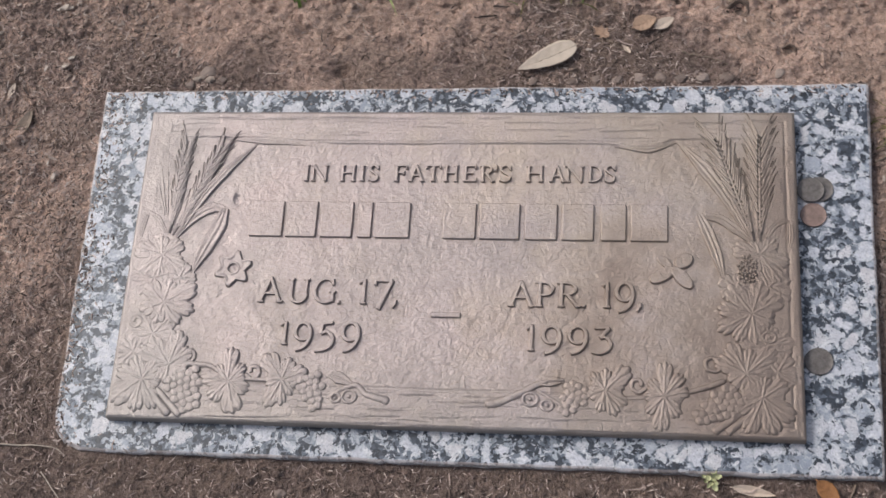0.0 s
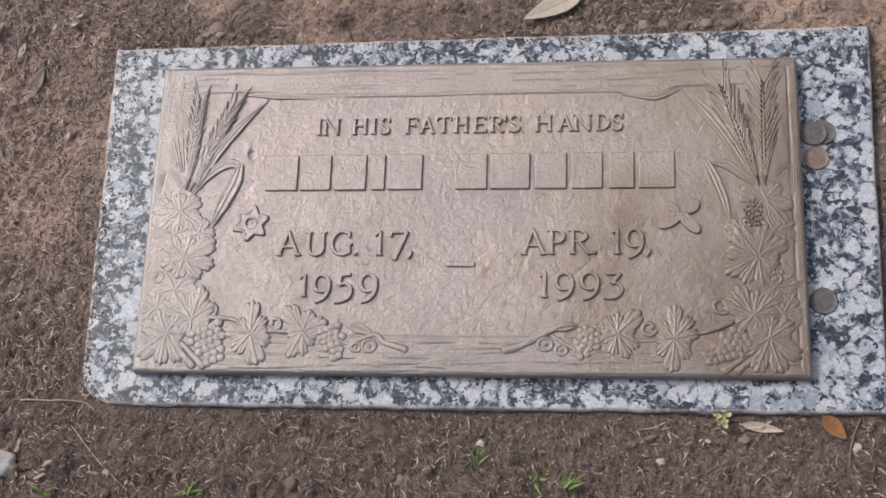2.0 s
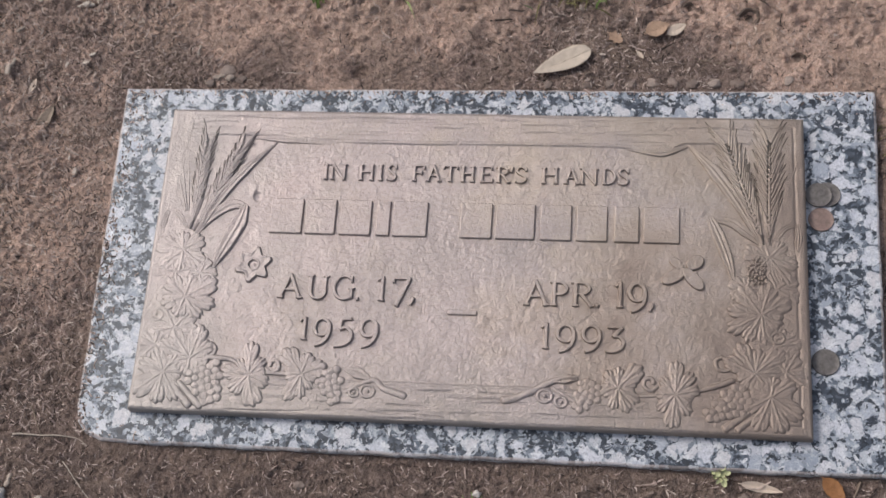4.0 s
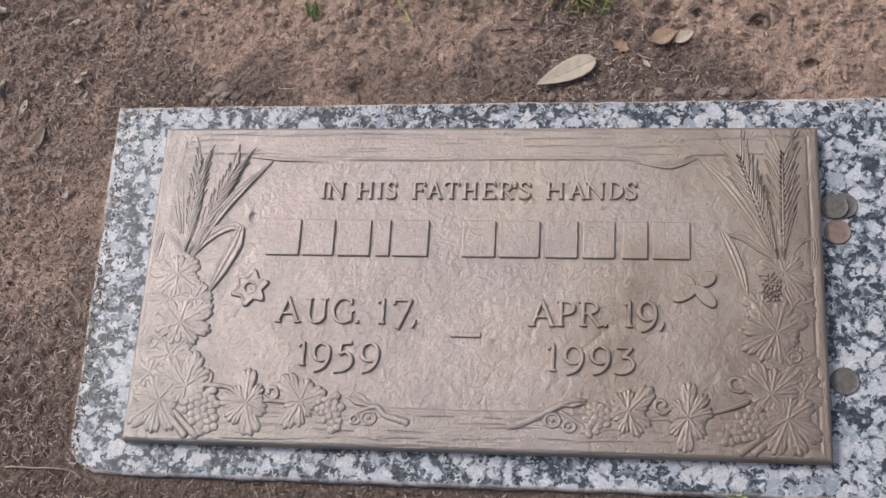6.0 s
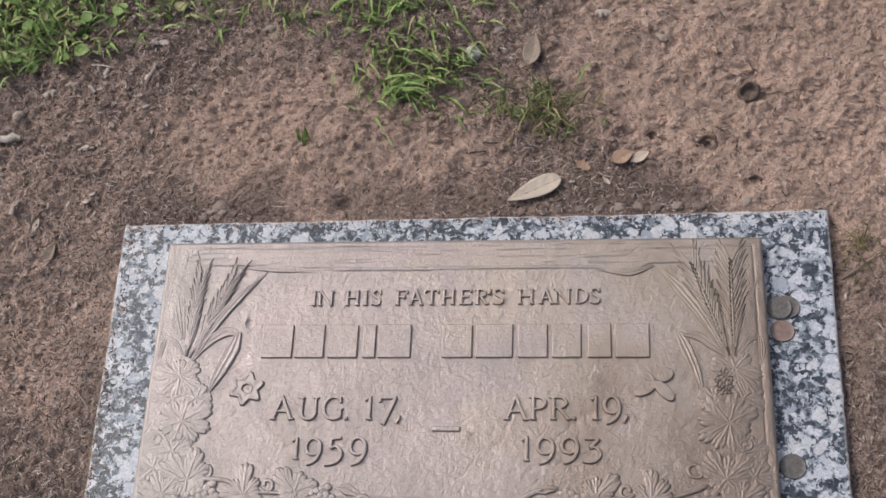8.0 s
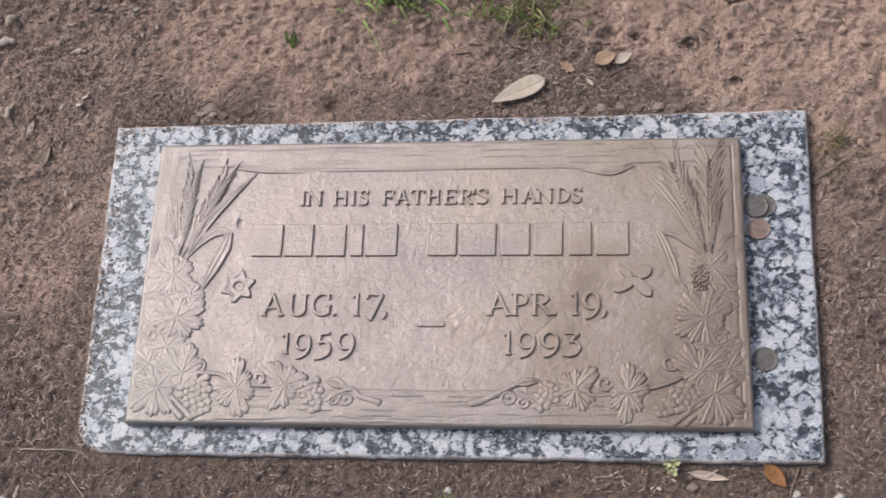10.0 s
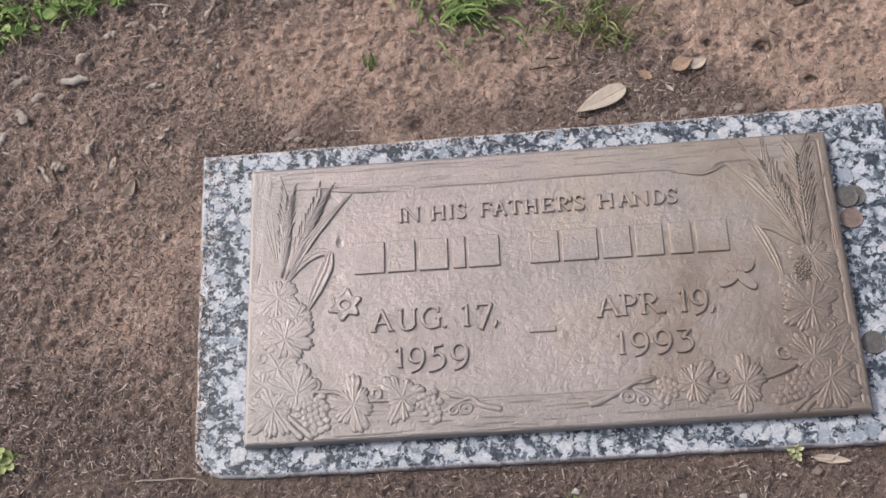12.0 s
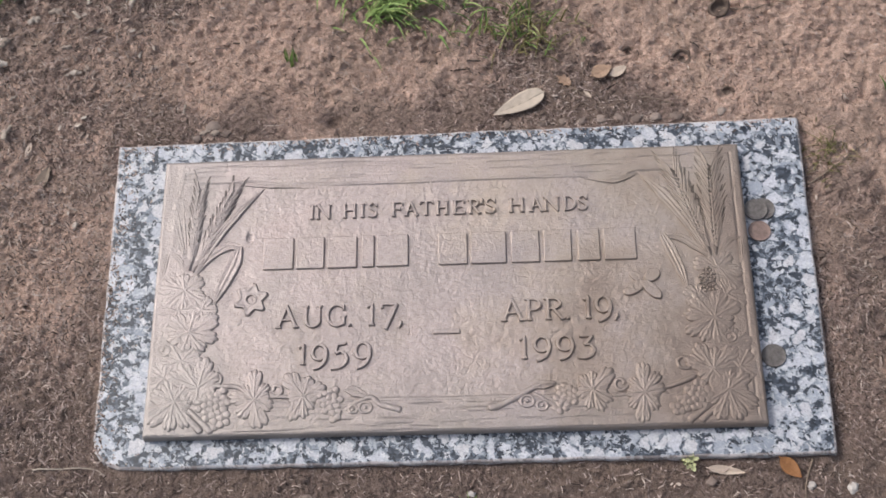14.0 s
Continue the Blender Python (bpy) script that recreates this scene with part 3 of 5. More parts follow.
def raised_sign(char, x0, x1, y0, y1, name="letter", rise=0.0024, weight=1.0):
    """One cast character filling the given box."""
    bm = bmesh.new()
    tall = y1 - y0 if char not in ".,'" else 0.020
    heavy, light = 0.158 * tall * weight, 0.104 * tall * weight
    low, high = PANEL - 0.0006, PANEL + rise
    for kind, pts in GLYPHS[char]:
        p = [Vector((x0 + u * (x1 - x0), y0 + v * (y1 - y0))) for u, v in pts]
        if kind == "s":
            half = 0.115 * tall
            inward = light * 0.3 if pts[0][1] < 0.5 else -light * 0.3
            p = [p[0] + Vector((d * half, inward)) for d in (-1, 0, 1)]
            ridge(bm, p, [light * 0.8, light * 1.1, light * 0.8], low, high - 0.0001)
            continue
        if kind == "r":
            p = [q.xy for q in spline([(*q, 0) for q in p], max(16, 2 * len(p)))]
            ws = []
            for i in range(len(p)):
                t = (p[min(i + 1, len(p) - 1)] - p[max(i - 1, 0)]).normalized()
                ws.append(light + (heavy - light) * abs(t.y) ** 1.5)
        else:
            ws = [heavy if kind == "T" else light] * len(p)
        ridge(bm, p, ws, low, high)
    bmesh.ops.recalc_face_normals(bm, faces=bm.faces)
    return part(name, bm, BRONZE, plaque, smooth=False)


LINE = (0.0797, 0.0960)
for char, x0, x1 in (("I", -0.1486, -0.1406), ("N", -0.1400, -0.1250), ("H", -0.1128, -0.0974), ("I", -0.0953, -0.0874), ("S", -0.0855, -0.0757),
                     ("F", -0.0615, -0.0490), ("A", -0.0467, -0.0331), ("T", -0.0311, -0.0175), ("H", -0.0143, -0.0008), ("E", 0.0035, 0.0160),
                     ("R", 0.0195, 0.0322), ("S", 0.0370, 0.0488), ("H", 0.0618, 0.0788), ("A", 0.0838, 0.0977), ("N", 0.0990, 0.1145), ("D", 0.1185, 0.1318), ("S", 0.1338, 0.1442)):
    lean = 0.0011 * (x0 + 0.15) / 0.3
    raised_sign(char, x0, x1, LINE[0] + lean, LINE[1] + lean, weight=1.08)
raised_sign("'", 0.0330, 0.0350, 0.0912, 0.0966, "apostrophe")
for char, x0, x1, y0, y1 in (("A", -0.1774, -0.1550, -0.0414, -0.0180), ("U", -0.1509, -0.1297, -0.0414, -0.0182), ("G", -0.1268, -0.1058, -0.0414, -0.0180),
                             ("A", 0.0515, 0.0738, -0.0407, -0.0170), ("P", 0.0748, 0.0916, -0.0405, -0.0172), ("R", 0.0940, 0.1142, -0.0402, -0.0172)):
    raised_sign(char, x0, x1, y0, y1)
for char, x0, x1, y0, y1 in (("1", -0.0871, -0.0755, -0.0412, -0.0180), ("7", -0.0705, -0.0539, -0.0455, -0.0175),
                             ("1", -0.1554, -0.1445, -0.0812, -0.0600), ("9", -0.1406, -0.1235, -0.0862, -0.0600), ("5", -0.1208, -0.1030, -0.0866, -0.0593), ("9", -0.0972, -0.0796, -0.0862, -0.0589),
                             ("1", 0.1322, 0.1420, -0.0402, -0.0165), ("9", 0.1455, 0.1625, -0.0436, -0.0163),
                             ("1", 0.0662, 0.0770, -0.0812, -0.0578), ("9", 0.0821, 0.0998, -0.0836, -0.0581), ("9", 0.1050, 0.1227, -0.0830, -0.0577), ("3", 0.1254, 0.1436, -0.0825, -0.0583)):
    raised_sign(char, x0, x1, y0, y1, "numeral")
for char, x0, x1, y0, y1 in ((".", -0.1044, -0.1004, -0.0420, -0.0382), (",", -0.0534, -0.0490, -0.0445, -0.0375), (".", 0.1160, 0.1200, -0.0408, -0.0370), (",", 0.1640, 0.1686, -0.0430, -0.0355)):
    raised_sign(char, x0, x1, y0, y1, "punctuation")


def raised_slab(name, outline, rise, soft=0.0008):
    """A cast shape with sloping sides over the panel, from a closed outline."""
    bm = bmesh.new()
    n = len(outline)
    rows = []
    for inset, z in ((-0.0004, PANEL - 0.0008), (0.0, PANEL + rise * 0.6), (soft * 0.4, PANEL + rise * 0.9), (soft, PANEL + rise)):
        row = []
        for k in range(n):
            p, a, b = Vector(outline[k]), Vector(outline[k - 1]), Vector(outline[(k + 1) % n])
            t = (b - a).normalized()
            row.append(bm.verts.new((*(p + inset * Vector((-t.y, t.x))), z)))
        rows.append(row)
    for r0, r1 in zip(rows, rows[1:]):
        for k in range(n):
            bm.faces.new((r0[k], r0[(k + 1) % n], r1[(k + 1) % n], r1[k]))
    bm.faces.new(rows[-1])
    bmesh.ops.triangulate(bm, faces=[f for f in bm.faces if len(f.verts) > 4])
    bmesh.ops.recalc_face_normals(bm, faces=bm.faces)
    return part(name, bm, BRONZE, plaque, smooth=False)


def box_outline(x0, x1, y0, y1, r=0.0015):
    out = []
    for cx, cy, a0 in ((x1 - r, y1 - r, 0), (x0 + r, y1 - r, 90), (x0 + r, y0 + r, 180), (x1 - r, y0 + r, 270)):
        out += [(cx + r * math.cos(radians(a0 + a)), cy + r * math.sin(radians(a0 + a))) for a in (0, 30, 60, 90)]
    return out


# plain raised bars in place of the name
for x0, x1 in ((-0.194, -0.1625), (-0.1595, -0.1305), (-0.1265, -0.0965), (-0.0912, -0.0785), (-0.0755, -0.0430),
               (-0.0120, 0.0180), (0.0215, 0.0580), (0.0630, 0.0920), (0.0965, 0.1250), (0.1315, 0.1540), (0.1580, 0.1910)):
    raised_slab("plain_bar", box_outline(x0, x1, 0.0230, 0.0585), 0.0022)
raised_slab("dash", box_outline(-0.0176, 0.0092, -0.0524, -0.0476, 0.0012), 0.0019)


def star_emblem(cx, cy, r):
    """A six-pointed star with a raised rim round a hollow middle."""
    bm = bmesh.new()
    n = 72
    rows = []
    for f, z in ((1.07, -0.0008), (1.0, 0.0018), (0.95, 0.0024), (0.84, 0.0024), (0.70, 0.0019), (0.52, 0.0019), (0.45, 0.0023), (0.37, 0.0022), (0.31, 0.0003), (0.18, 0.0002), (0.02, 0.0006)):
        row = []
        for k in range(n):
            a = math.tau * k / n
            b = (a - radians(20)) % radians(60) - radians(30)
            edge = min(1.0, 0.575 / math.cos(radians(60) - (radians(30) - abs(b))))
            sharp = min(1.0, max(0.0, (f - 0.5) / 0.3))
            rr = r * f * (edge * 1.06 * sharp + (1 - sharp) * 0.78)
            row.append(bm.verts.new((cx + rr * math.cos(a), cy + rr * math.sin(a), PANEL + z)))
        rows.append(row)
    for r0, r1 in zip(rows, rows[1:]):
        for k in range(n):
            bm.faces.new((r0[k], r0[(k + 1) % n], r1[(k + 1) % n], r1[k]))
    bm.faces.new(rows[-1])
    bmesh.ops.recalc_face_normals(bm, faces=bm.faces)
    part("star_emblem", bm, BRONZE, plaque, "six-pointed star with a hollow centre", smooth=False)


star_emblem(-0.2045, -0.0095, 0.0166)


def flower_emblem():
    holder = part("flower_emblem", bmesh.new(), BRONZE, plaque)
    for cx, cy, a, b, turn, rise in ((0.1865, -0.0085, 0.0125, 0.0060, 32, 0.0023), (0.2035, -0.0110, 0.0128, 0.0060, -48, 0.0026), (0.2050, 0.0050, 0.0088, 0.0066, 38, 0.0025),
                                     (0.1885, 0.0040, 0.0080, 0.0042, -40, 0.0014)):
        c, s = math.cos(radians(turn)), math.sin(radians(turn))
        out = [(cx + a * math.cos(t) * c - b * math.sin(t) * s, cy + a * math.cos(t) * s + b * math.sin(t) * c) for t in (math.tau * k / 24 for k in range(24))]
        raised_slab("petal", out, rise).parent = holder
    return holder


flower_emblem()


def vine_leaf(cx, cy, lobes, rise=0.0024, seed=0, teeth=1.5):
    """A cast vine leaf: lobes of (heading, length) round the stalk, scalloped rims, a raised rib in each lobe, valleys between."""
    bm = bmesh.new()
    seg, rings = 216, 20
    heads = sorted((radians(a), l) for a, l in lobes)
    m = len(heads)
    spans = []
    for i, (a, l) in enumerate(heads):
        gaps = ((heads[(i + 1) % m][0] - a) % math.tau, (a - heads[i - 1][0]) % math.tau)
        spans.append(min(radians(40), max(radians(17), 0.5 * min(gaps))))
    mean = sum(l for _, l in lobes) / m
    centre = bm.verts.new((cx, cy, PANEL + rise * 0.92))
    prev = None
    for j in range(1, rings + 2):
        f = min(1.0, j / rings)
        row = []
        for k in range(seg):
            a = math.tau * k / seg
            near = sorted((abs((a - h + math.pi) % math.tau - math.pi) / w, abs((a - h + math.pi) % math.tau - math.pi), l, w) for (h, l), w in zip(heads, spans))
            u, d, l, w = near[0]
            scal = abs(math.cos(math.pi * teeth * min(u, 1.4) + 0.4 * math.sin(seed * 1.7)))
            rad = 1.08 * max(l * (1.0 - 0.20 * min(u, 1.5) ** 2), 0.66 * mean) * (0.89 + 0.11 * scal ** 0.6)
            flank = max(0.0, min(1.0, (f - 0.25) / 0.5))
            rim = max(0.0, min(1.0, (f - 0.62) / 0.38)) ** 2
            h = rise * (0.50 + 0.50 * math.sqrt(max(0.0, 1 - f ** 8)))
            side = f * rad * math.sin(min(d, 1.5))
            h += 0.00034 * math.exp(-(side / 0.0008) ** 2) * (1 - 0.5 * f) - 0.00008 * math.exp(-((side - 0.0017) / 0.0007) ** 2) * (1 - 0.5 * f)
            cleft = (near[1][0] - u) * w * f * rad
            h -= 0.00026 * math.exp(-(cleft / 0.0018) ** 2) * flank
            h -= 0.00045 * math.exp(-(scal / 0.30) ** 2) * rim * min(1.0, 2 * u)
            h += 0.00010 * math.sin((side - 0.35 * f * rad) * 1900) * flank
            if j == rings + 1:
                h, f = -0.001, 1.03
            px, py = cx + f * rad * math.cos(a), cy + f * rad * math.sin(a)
            row.append(bm.verts.new((max(-PW + 0.003, min(PW - 0.003, px)), max(-PH + 0.003, min(PH - 0.003, py)), PANEL + h)))
        for k in range(seg):
            if prev:
                bm.faces.new((prev[k], row[k], row[(k + 1) % seg], prev[(k + 1) % seg]))
            else:
                bm.faces.new((centre, row[k], row[(k + 1) % seg]))
        prev = row
    bmesh.ops.recalc_face_normals(bm, faces=bm.faces)
    return part("vine_leaf", bm, BRONZE, plaque)


for seed, (cx, cy, rise, lobes) in enumerate((
        (-0.274, 0.003, 0.0019, ((-140, 0.0248), (-93, 0.020), (-37, 0.025), (37, 0.0214), (167, 0.0277), (100, 0.018))),
        (-0.266, -0.044, 0.0023, ((-160, 0.0220), (-105, 0.020), (-50, 0.0245), (-14, 0.0285), (32, 0.0315), (79, 0.022), (135, 0.025))),
        (-0.253, -0.103, 0.0023, ((-171, 0.020), (36, 0.0240), (77, 0.0308), (128, 0.0306), (158, 0.0345), (-90, 0.014))),
        (-0.276, -0.117, 0.0025, ((-142, 0.0328), (-96, 0.0285), (-58, 0.0294), (55, 0.0194), (113, 0.0228), (160, 0.0246), (0, 0.018))),
        (-0.196, -0.117, 0.0025, ((-131, 0.0213), (-74, 0.0291), (-22, 0.0200), (51, 0.0200), (90, 0.0301), (171, 0.0243), (128, 0.018))),
        (-0.147, -0.114, 0.0023, ((-116, 0.0265), (-87, 0.022), (-52, 0.0164), (23, 0.0228), (74, 0.020), (128, 0.0278), (180, 0.013))),
        (0.138, -0.115, 0.0024, ((-167, 0.0153), (-103, 0.0190), (-67, 0.0228), (-32, 0.0214), (46, 0.0276), (88, 0.0182), (126, 0.0182))),
        (0.188, -0.119, 0.0024, ((-135, 0.0200), (-96, 0.0292), (-55, 0.0206), (14, 0.0209), (52, 0.0242), (88, 0.0291), (130, 0.0180), (180, 0.016))),
        (0.270, -0.118, 0.0025, ((-150, 0.0235), (-113, 0.0313), (-73, 0.0313), (-34, 0.0300), (35, 0.0244), (80, 0.0184))),
        (0.257, -0.097, 0.0022, ((-52, 0.0178), (5, 0.0224), (41, 0.0319), (78, 0.0221), (117, 0.0290), (155, 0.0274), (-130, 0.014))),
        (0.263, -0.043, 0.0023, ((-151, 0.0309), (-119, 0.0269), (-83, 0.0262), (-22, 0.0190), (30, 0.0286), (73, 0.0304), (126, 0.0308), (170, 0.0275))),
        (0.271, 0.012, 0.0019, ((-130, 0.0219), (-55, 0.0300), (-18, 0.0253), (47, 0.0191), (165, 0.0228), (105, 0.014))))):
    vine_leaf(cx, cy, lobes, 0.82 * rise, seed + 1)
# low leaves that fill the borders behind the large ones
for seed, (cx, cy, size, turn) in enumerate(((-0.279, -0.020, 0.022, 20), (-0.272, -0.074, 0.023, 50), (-0.288, -0.092, 0.018, 10), (-0.255, -0.020, 0.016, 70),
                                             (0.277, -0.018, 0.021, 40), (0.274, -0.072, 0.023, 10), (0.283, -0.095, 0.019, 60), (0.250, -0.020, 0.016, 0))):
    vine_leaf(cx, cy, [(turn + 72 * k, size * (1.0 - 0.12 * (k % 2))) for k in range(5)], 0.0012, seed + 31)


def grape_bunch(outline, r, seed):
    """Packed cast grapes inside a tapering bunch given by two ends and half widths."""
    rng = random.Random(seed)
    (x0, y0, w0), (x1, y1, w1) = outline
    t = Vector((x1 - x0, y1 - y0))
    long = t.length
    t.normalize()
    s = Vector((-t.y, t.x))
    bm = bmesh.new()
    pts = []
    rows = int(long / (1.5 * r)) + 1
    for j in range(rows):
        f = j / max(1, rows - 1)
        w = (w0 + (w1 - w0) * f) * (0.75 + 0.25 * math.sin(math.pi * min(1.0, 0.25 + 0.75 * f)))
        cnt = max(2, round(2 * w / (1.75 * r)))
        for i in range(cnt):
            o = (i - (cnt - 1) / 2 + 0.25 * (-1) ** j) * 1.75 * r
            pts.append((Vector((x0, y0)) + t * (f * long) + s * o, 1 - (o / max(w, r)) ** 2 * 0.6))
    a, b = Vector((x0, y0)), Vector((x1, y1))
    blob(bm, (*((a + b) / 2), PANEL), (long / 2 + r * 0.9, (w0 + w1) / 2 * 1.05, 0.0019), math.atan2(t.y, t.x), 0.1, seed, 2)
    bunch = part("grape_mound", bm, BRONZE, plaque)
    ball = bmesh.new()
    bmesh.ops.create_uvsphere(ball, u_segments=12, v_segments=8, radius=r)
    me = bpy.data.meshes.new("grape")
    ball.to_mesh(me)
    ball.free()
    for p, k in pts:
        g = linked("grape", me, BRONZE, bunch)
        g.location = (p.x + rng.uniform(-1, 1) * r * 0.2, p.y + rng.uniform(-1, 1) * r * 0.2, PANEL + 0.0009 + 0.0005 * k)
        g.scale = (rng.uniform(1.05, 1.25), rng.uniform(1.05, 1.25), 0.27)


grape_bunch(((-0.2400, -0.1130, 0.0165), (-0.2270, -0.1410, 0.0110)), 0.0036, 1)
grape_bunch(((-0.1240, -0.1120, 0.0125), (-0.1135, -0.1370, 0.0060)), 0.0032, 2)
grape_bunch(((0.2500, -0.1180, 0.0140), (0.2170, -0.1375, 0.0085)), 0.0036, 3)
grape_bunch(((0.1170, -0.1130, 0.0125), (0.1045, -0.1350, 0.0060)), 0.0032, 4)


def vine_stem(points, radii, name="stem"):
    bm = bmesh.new()
    pts = spline([(x, y, PANEL + 0.0006) for x, y in points], 8 * len(points))
    n = len(pts)
    tube(bm, pts, [(radii[0] + (radii[1] - radii[0]) * k / (n - 1)) * min(1.0, 0.2 + math.sqrt(min(k, n - 1 - k) / 3)) for k in range(n)], 10, 0.42)
    return part(name, bm, BRONZE, plaque)


for pts, radii in (
        (((-0.252, -0.100), (-0.231, -0.1015), (-0.214, -0.103), (-0.203, -0.110)), (0.0030, 0.0018)),
        (((-0.273, -0.122), (-0.258, -0.137), (-0.2460, -0.1495)), (0.0026, 0.0042)), (((-0.262, -0.124), (-0.248, -0.138), (-0.2355, -0.1495)), (0.0026, 0.0042)),
        (((-0.192, -0.1150), (-0.176, -0.1140), (-0.158, -0.1145)), (0.0018, 0.0020)),
        (((-0.106, -0.130), (-0.094, -0.122), (-0.080, -0.117), (-0.071, -0.124), (-0.059, -0.128), (-0.0485, -0.131)), (0.0018, 0.0040)),
        (((0.240, -0.103), (0.223, -0.110), (0.208, -0.1145), (0.192, -0.119)), (0.0028, 0.0016)),
        (((0.253, -0.131), (0.240, -0.141), (0.2285, -0.1490)), (0.0024, 0.0042)), (((0.260, -0.133), (0.249, -0.142), (0.2395, -0.1495)), (0.0022, 0.0040)),
        (((0.150, -0.1216), (0.163, -0.1212), (0.178, -0.1195)), (0.0018, 0.0018)),
        (((0.103, -0.107), (0.091, -0.107), (0.077, -0.113), (0.065, -0.120), (0.048, -0.128), (0.035, -0.131)), (0.0020, 0.0042)),
        (((0.079, -0.116), (0.092, -0.124), (0.104, -0.132)), (0.0014, 0.0022))):
    vine_stem(pts, radii)


def tendril(cx, cy, r, turn, hand=1):
    pts = [(cx + hand * r * (1 - k / 17) * math.cos(radians(turn) + k * 0.55), cy + r * (1 - k / 17) * math.sin(radians(turn) + k * 0.55)) for k in range(14)]
    vine_stem(pts[::2], (0.0017, 0.0019), "tendril")


for cx, cy, r, turn, hand in ((-0.2895, -0.0620, 0.0068, 200, 1), (-0.2360, -0.0930, 0.0088, 180, 1), (-0.1740, -0.1065, 0.0080, 200, 1),
                              (0.1660, -0.1090, 0.0080, 200, -1), (0.2290, -0.0880, 0.0092, 180, -1)):
    tendril(cx, cy, r, turn, hand)


def tendril_eye(cx, cy, r):
    """A tendril closed into a ring round a bead."""
    bm = bmesh.new()
    n, m = 24, 8
    rows = []
    for k in range(n):
        a = math.tau * k / n
        rows.append([bm.verts.new((cx + (r + 0.0018 * math.cos(q)) * math.cos(a), cy + (r + 0.0018 * math.cos(q)) * math.sin(a) * 0.9, PANEL + 0.0005 + 0.0014 * math.sin(q))) for q in (math.tau * i / m for i in range(m))])
    for k in range(n):
        for i in range(m):
            bm.faces.new((rows[k][i], rows[(k + 1) % n][i], rows[(k + 1) % n][(i + 1) % m], rows[k][(i + 1) % m]))
    blob(bm, (cx, cy, PANEL + 0.0004), (0.0020, 0.0020, 0.0016), 0, 0.05, 0, 2)
    bmesh.ops.recalc_face_normals(bm, faces=bm.faces)
    part("tendril", bm, BRONZE, plaque)


for cx, cy, r in ((-0.0850, -0.1275, 0.0062), (-0.0970, -0.1290, 0.0042), (0.0740, -0.1250, 0.0064), (0.0885, -0.1300, 0.0050), (0.2770, -0.0640, 0.0054)):
    tendril_eye(cx, cy, r)


def grain_mesh():
    """One plump grain that runs out into its long thin awn, one unit long."""
    bm = bmesh.new()
    pts = [Vector((f, b, z)) for f, b, z in ((0.0, 0.0, 0.0007), (0.12, 0.0, 0.0009), (0.26, 0.0001, 0.0010), (0.42, 0.0002, 0.0009), (0.70, 0.0004, 0.0007), (1.0, 0.0012, 0.0004))]
    tube(bm, pts, [0.0007, 0.0010, 0.0010, 0.0008, 0.0006, 0.0004], 7, 0.8)
    me = bpy.data.meshes.new("grain")
    bm.to_mesh(me)
    bm.free()
    return me


GRAIN = grain_mesh()


def wheat_ear(base, tip, long_awn, seed, pitch=0.0062, lean=radians(20), bold=1.0):
    """A cast ear of wheat: plump grains in a herringbone, each with its long awn."""
    rng = random.Random(seed)
    bm = bmesh.new()
    b, t = Vector((*base, 0)), Vector((*tip, 0))
    d = (t - b)
    long = d.length
    d.normalize()
    s = Vector((-d.y, d.x, 0))
    up = Vector((0, 0, 1))
    tube(bm, [b + d * (long * 0.8 * k / 6) + up * (PANEL + 0.0004) for k in range(7)], [0.0075 * w for w in (0.2, 0.6, 0.9, 1.0, 0.9, 0.6, 0.15)], 12, 0.10)
    tube(bm, [b + d * (long * 0.84 * k / 6) + up * (PANEL + 0.0009) for k in range(7)], [0.0012, 0.0016, 0.0016, 0.0015, 0.0013, 0.0010, 0.0004], 8, 0.6)
    bmesh.ops.recalc_face_normals(bm, faces=bm.faces)
    ear = part("wheat_ear", bm, BRONZE, plaque)
    heading = math.atan2(d.y, d.x)
    for j in range(int(long * 0.80 / pitch)):
        for side in (-1, 1):
            along = 0.06 * long + pitch * (j + 0.25 * side)
            o = b + d * along + s * (side * 0.0003)
            g = linked("grain", GRAIN, BRONZE, ear)
            turn = lean * min(1.0, 0.5 + 1.8 * along / long) * rng.uniform(0.8, 1.15)
            grow = min(long_awn * rng.uniform(0.85, 1.1), (long * 1.04 - along) / math.cos(turn))
            g.matrix_basis = Matrix.Translation((o.x, o.y, PANEL + 0.0006)) @ Matrix.Rotation(heading + side * turn, 4, "Z") @ Matrix.Diagonal((grow, side * bold, 0.70 * bold * rng.uniform(0.9, 1.1), 1))
    return ear


wheat_ear((-0.2705, 0.0250), (-0.2640, 0.1390), 0.028, 1, 0.0054, radians(15), 0.95)
wheat_ear((-0.2670, 0.0230), (-0.2215, 0.1350), 0.028, 2, 0.0054, radians(15), 0.95)
wheat_ear((0.2665, 0.0240), (0.2275, 0.1470), 0.034, 3, 0.0052, radians(20), 1.0)
wheat_ear((0.2715, 0.0240), (0.2735, 0.1480), 0.036, 4, 0.0052, radians(22), 1.0)


def awn_fan(base, heads, long, seed):
    """Loose thin awns fanned out beside an ear."""
    rng = random.Random(seed)
    for a in heads:
        turn, le = radians(a + rng.uniform(-2, 2)), long * rng.uniform(0.75, 1.1)
        vine_stem([(base[0] + le * f * math.cos(turn), base[1] + le * f * math.sin(turn) + 0.002 * f * f) for f in (0.15, 0.5, 0.8, 1.0)], (0.0010, 0.0005), "awn")


awn_fan((-0.273, 0.028), (97, 102, 107), 0.095, 5)
awn_fan((0.274, 0.035), (70, 75, 80), 0.085, 6)


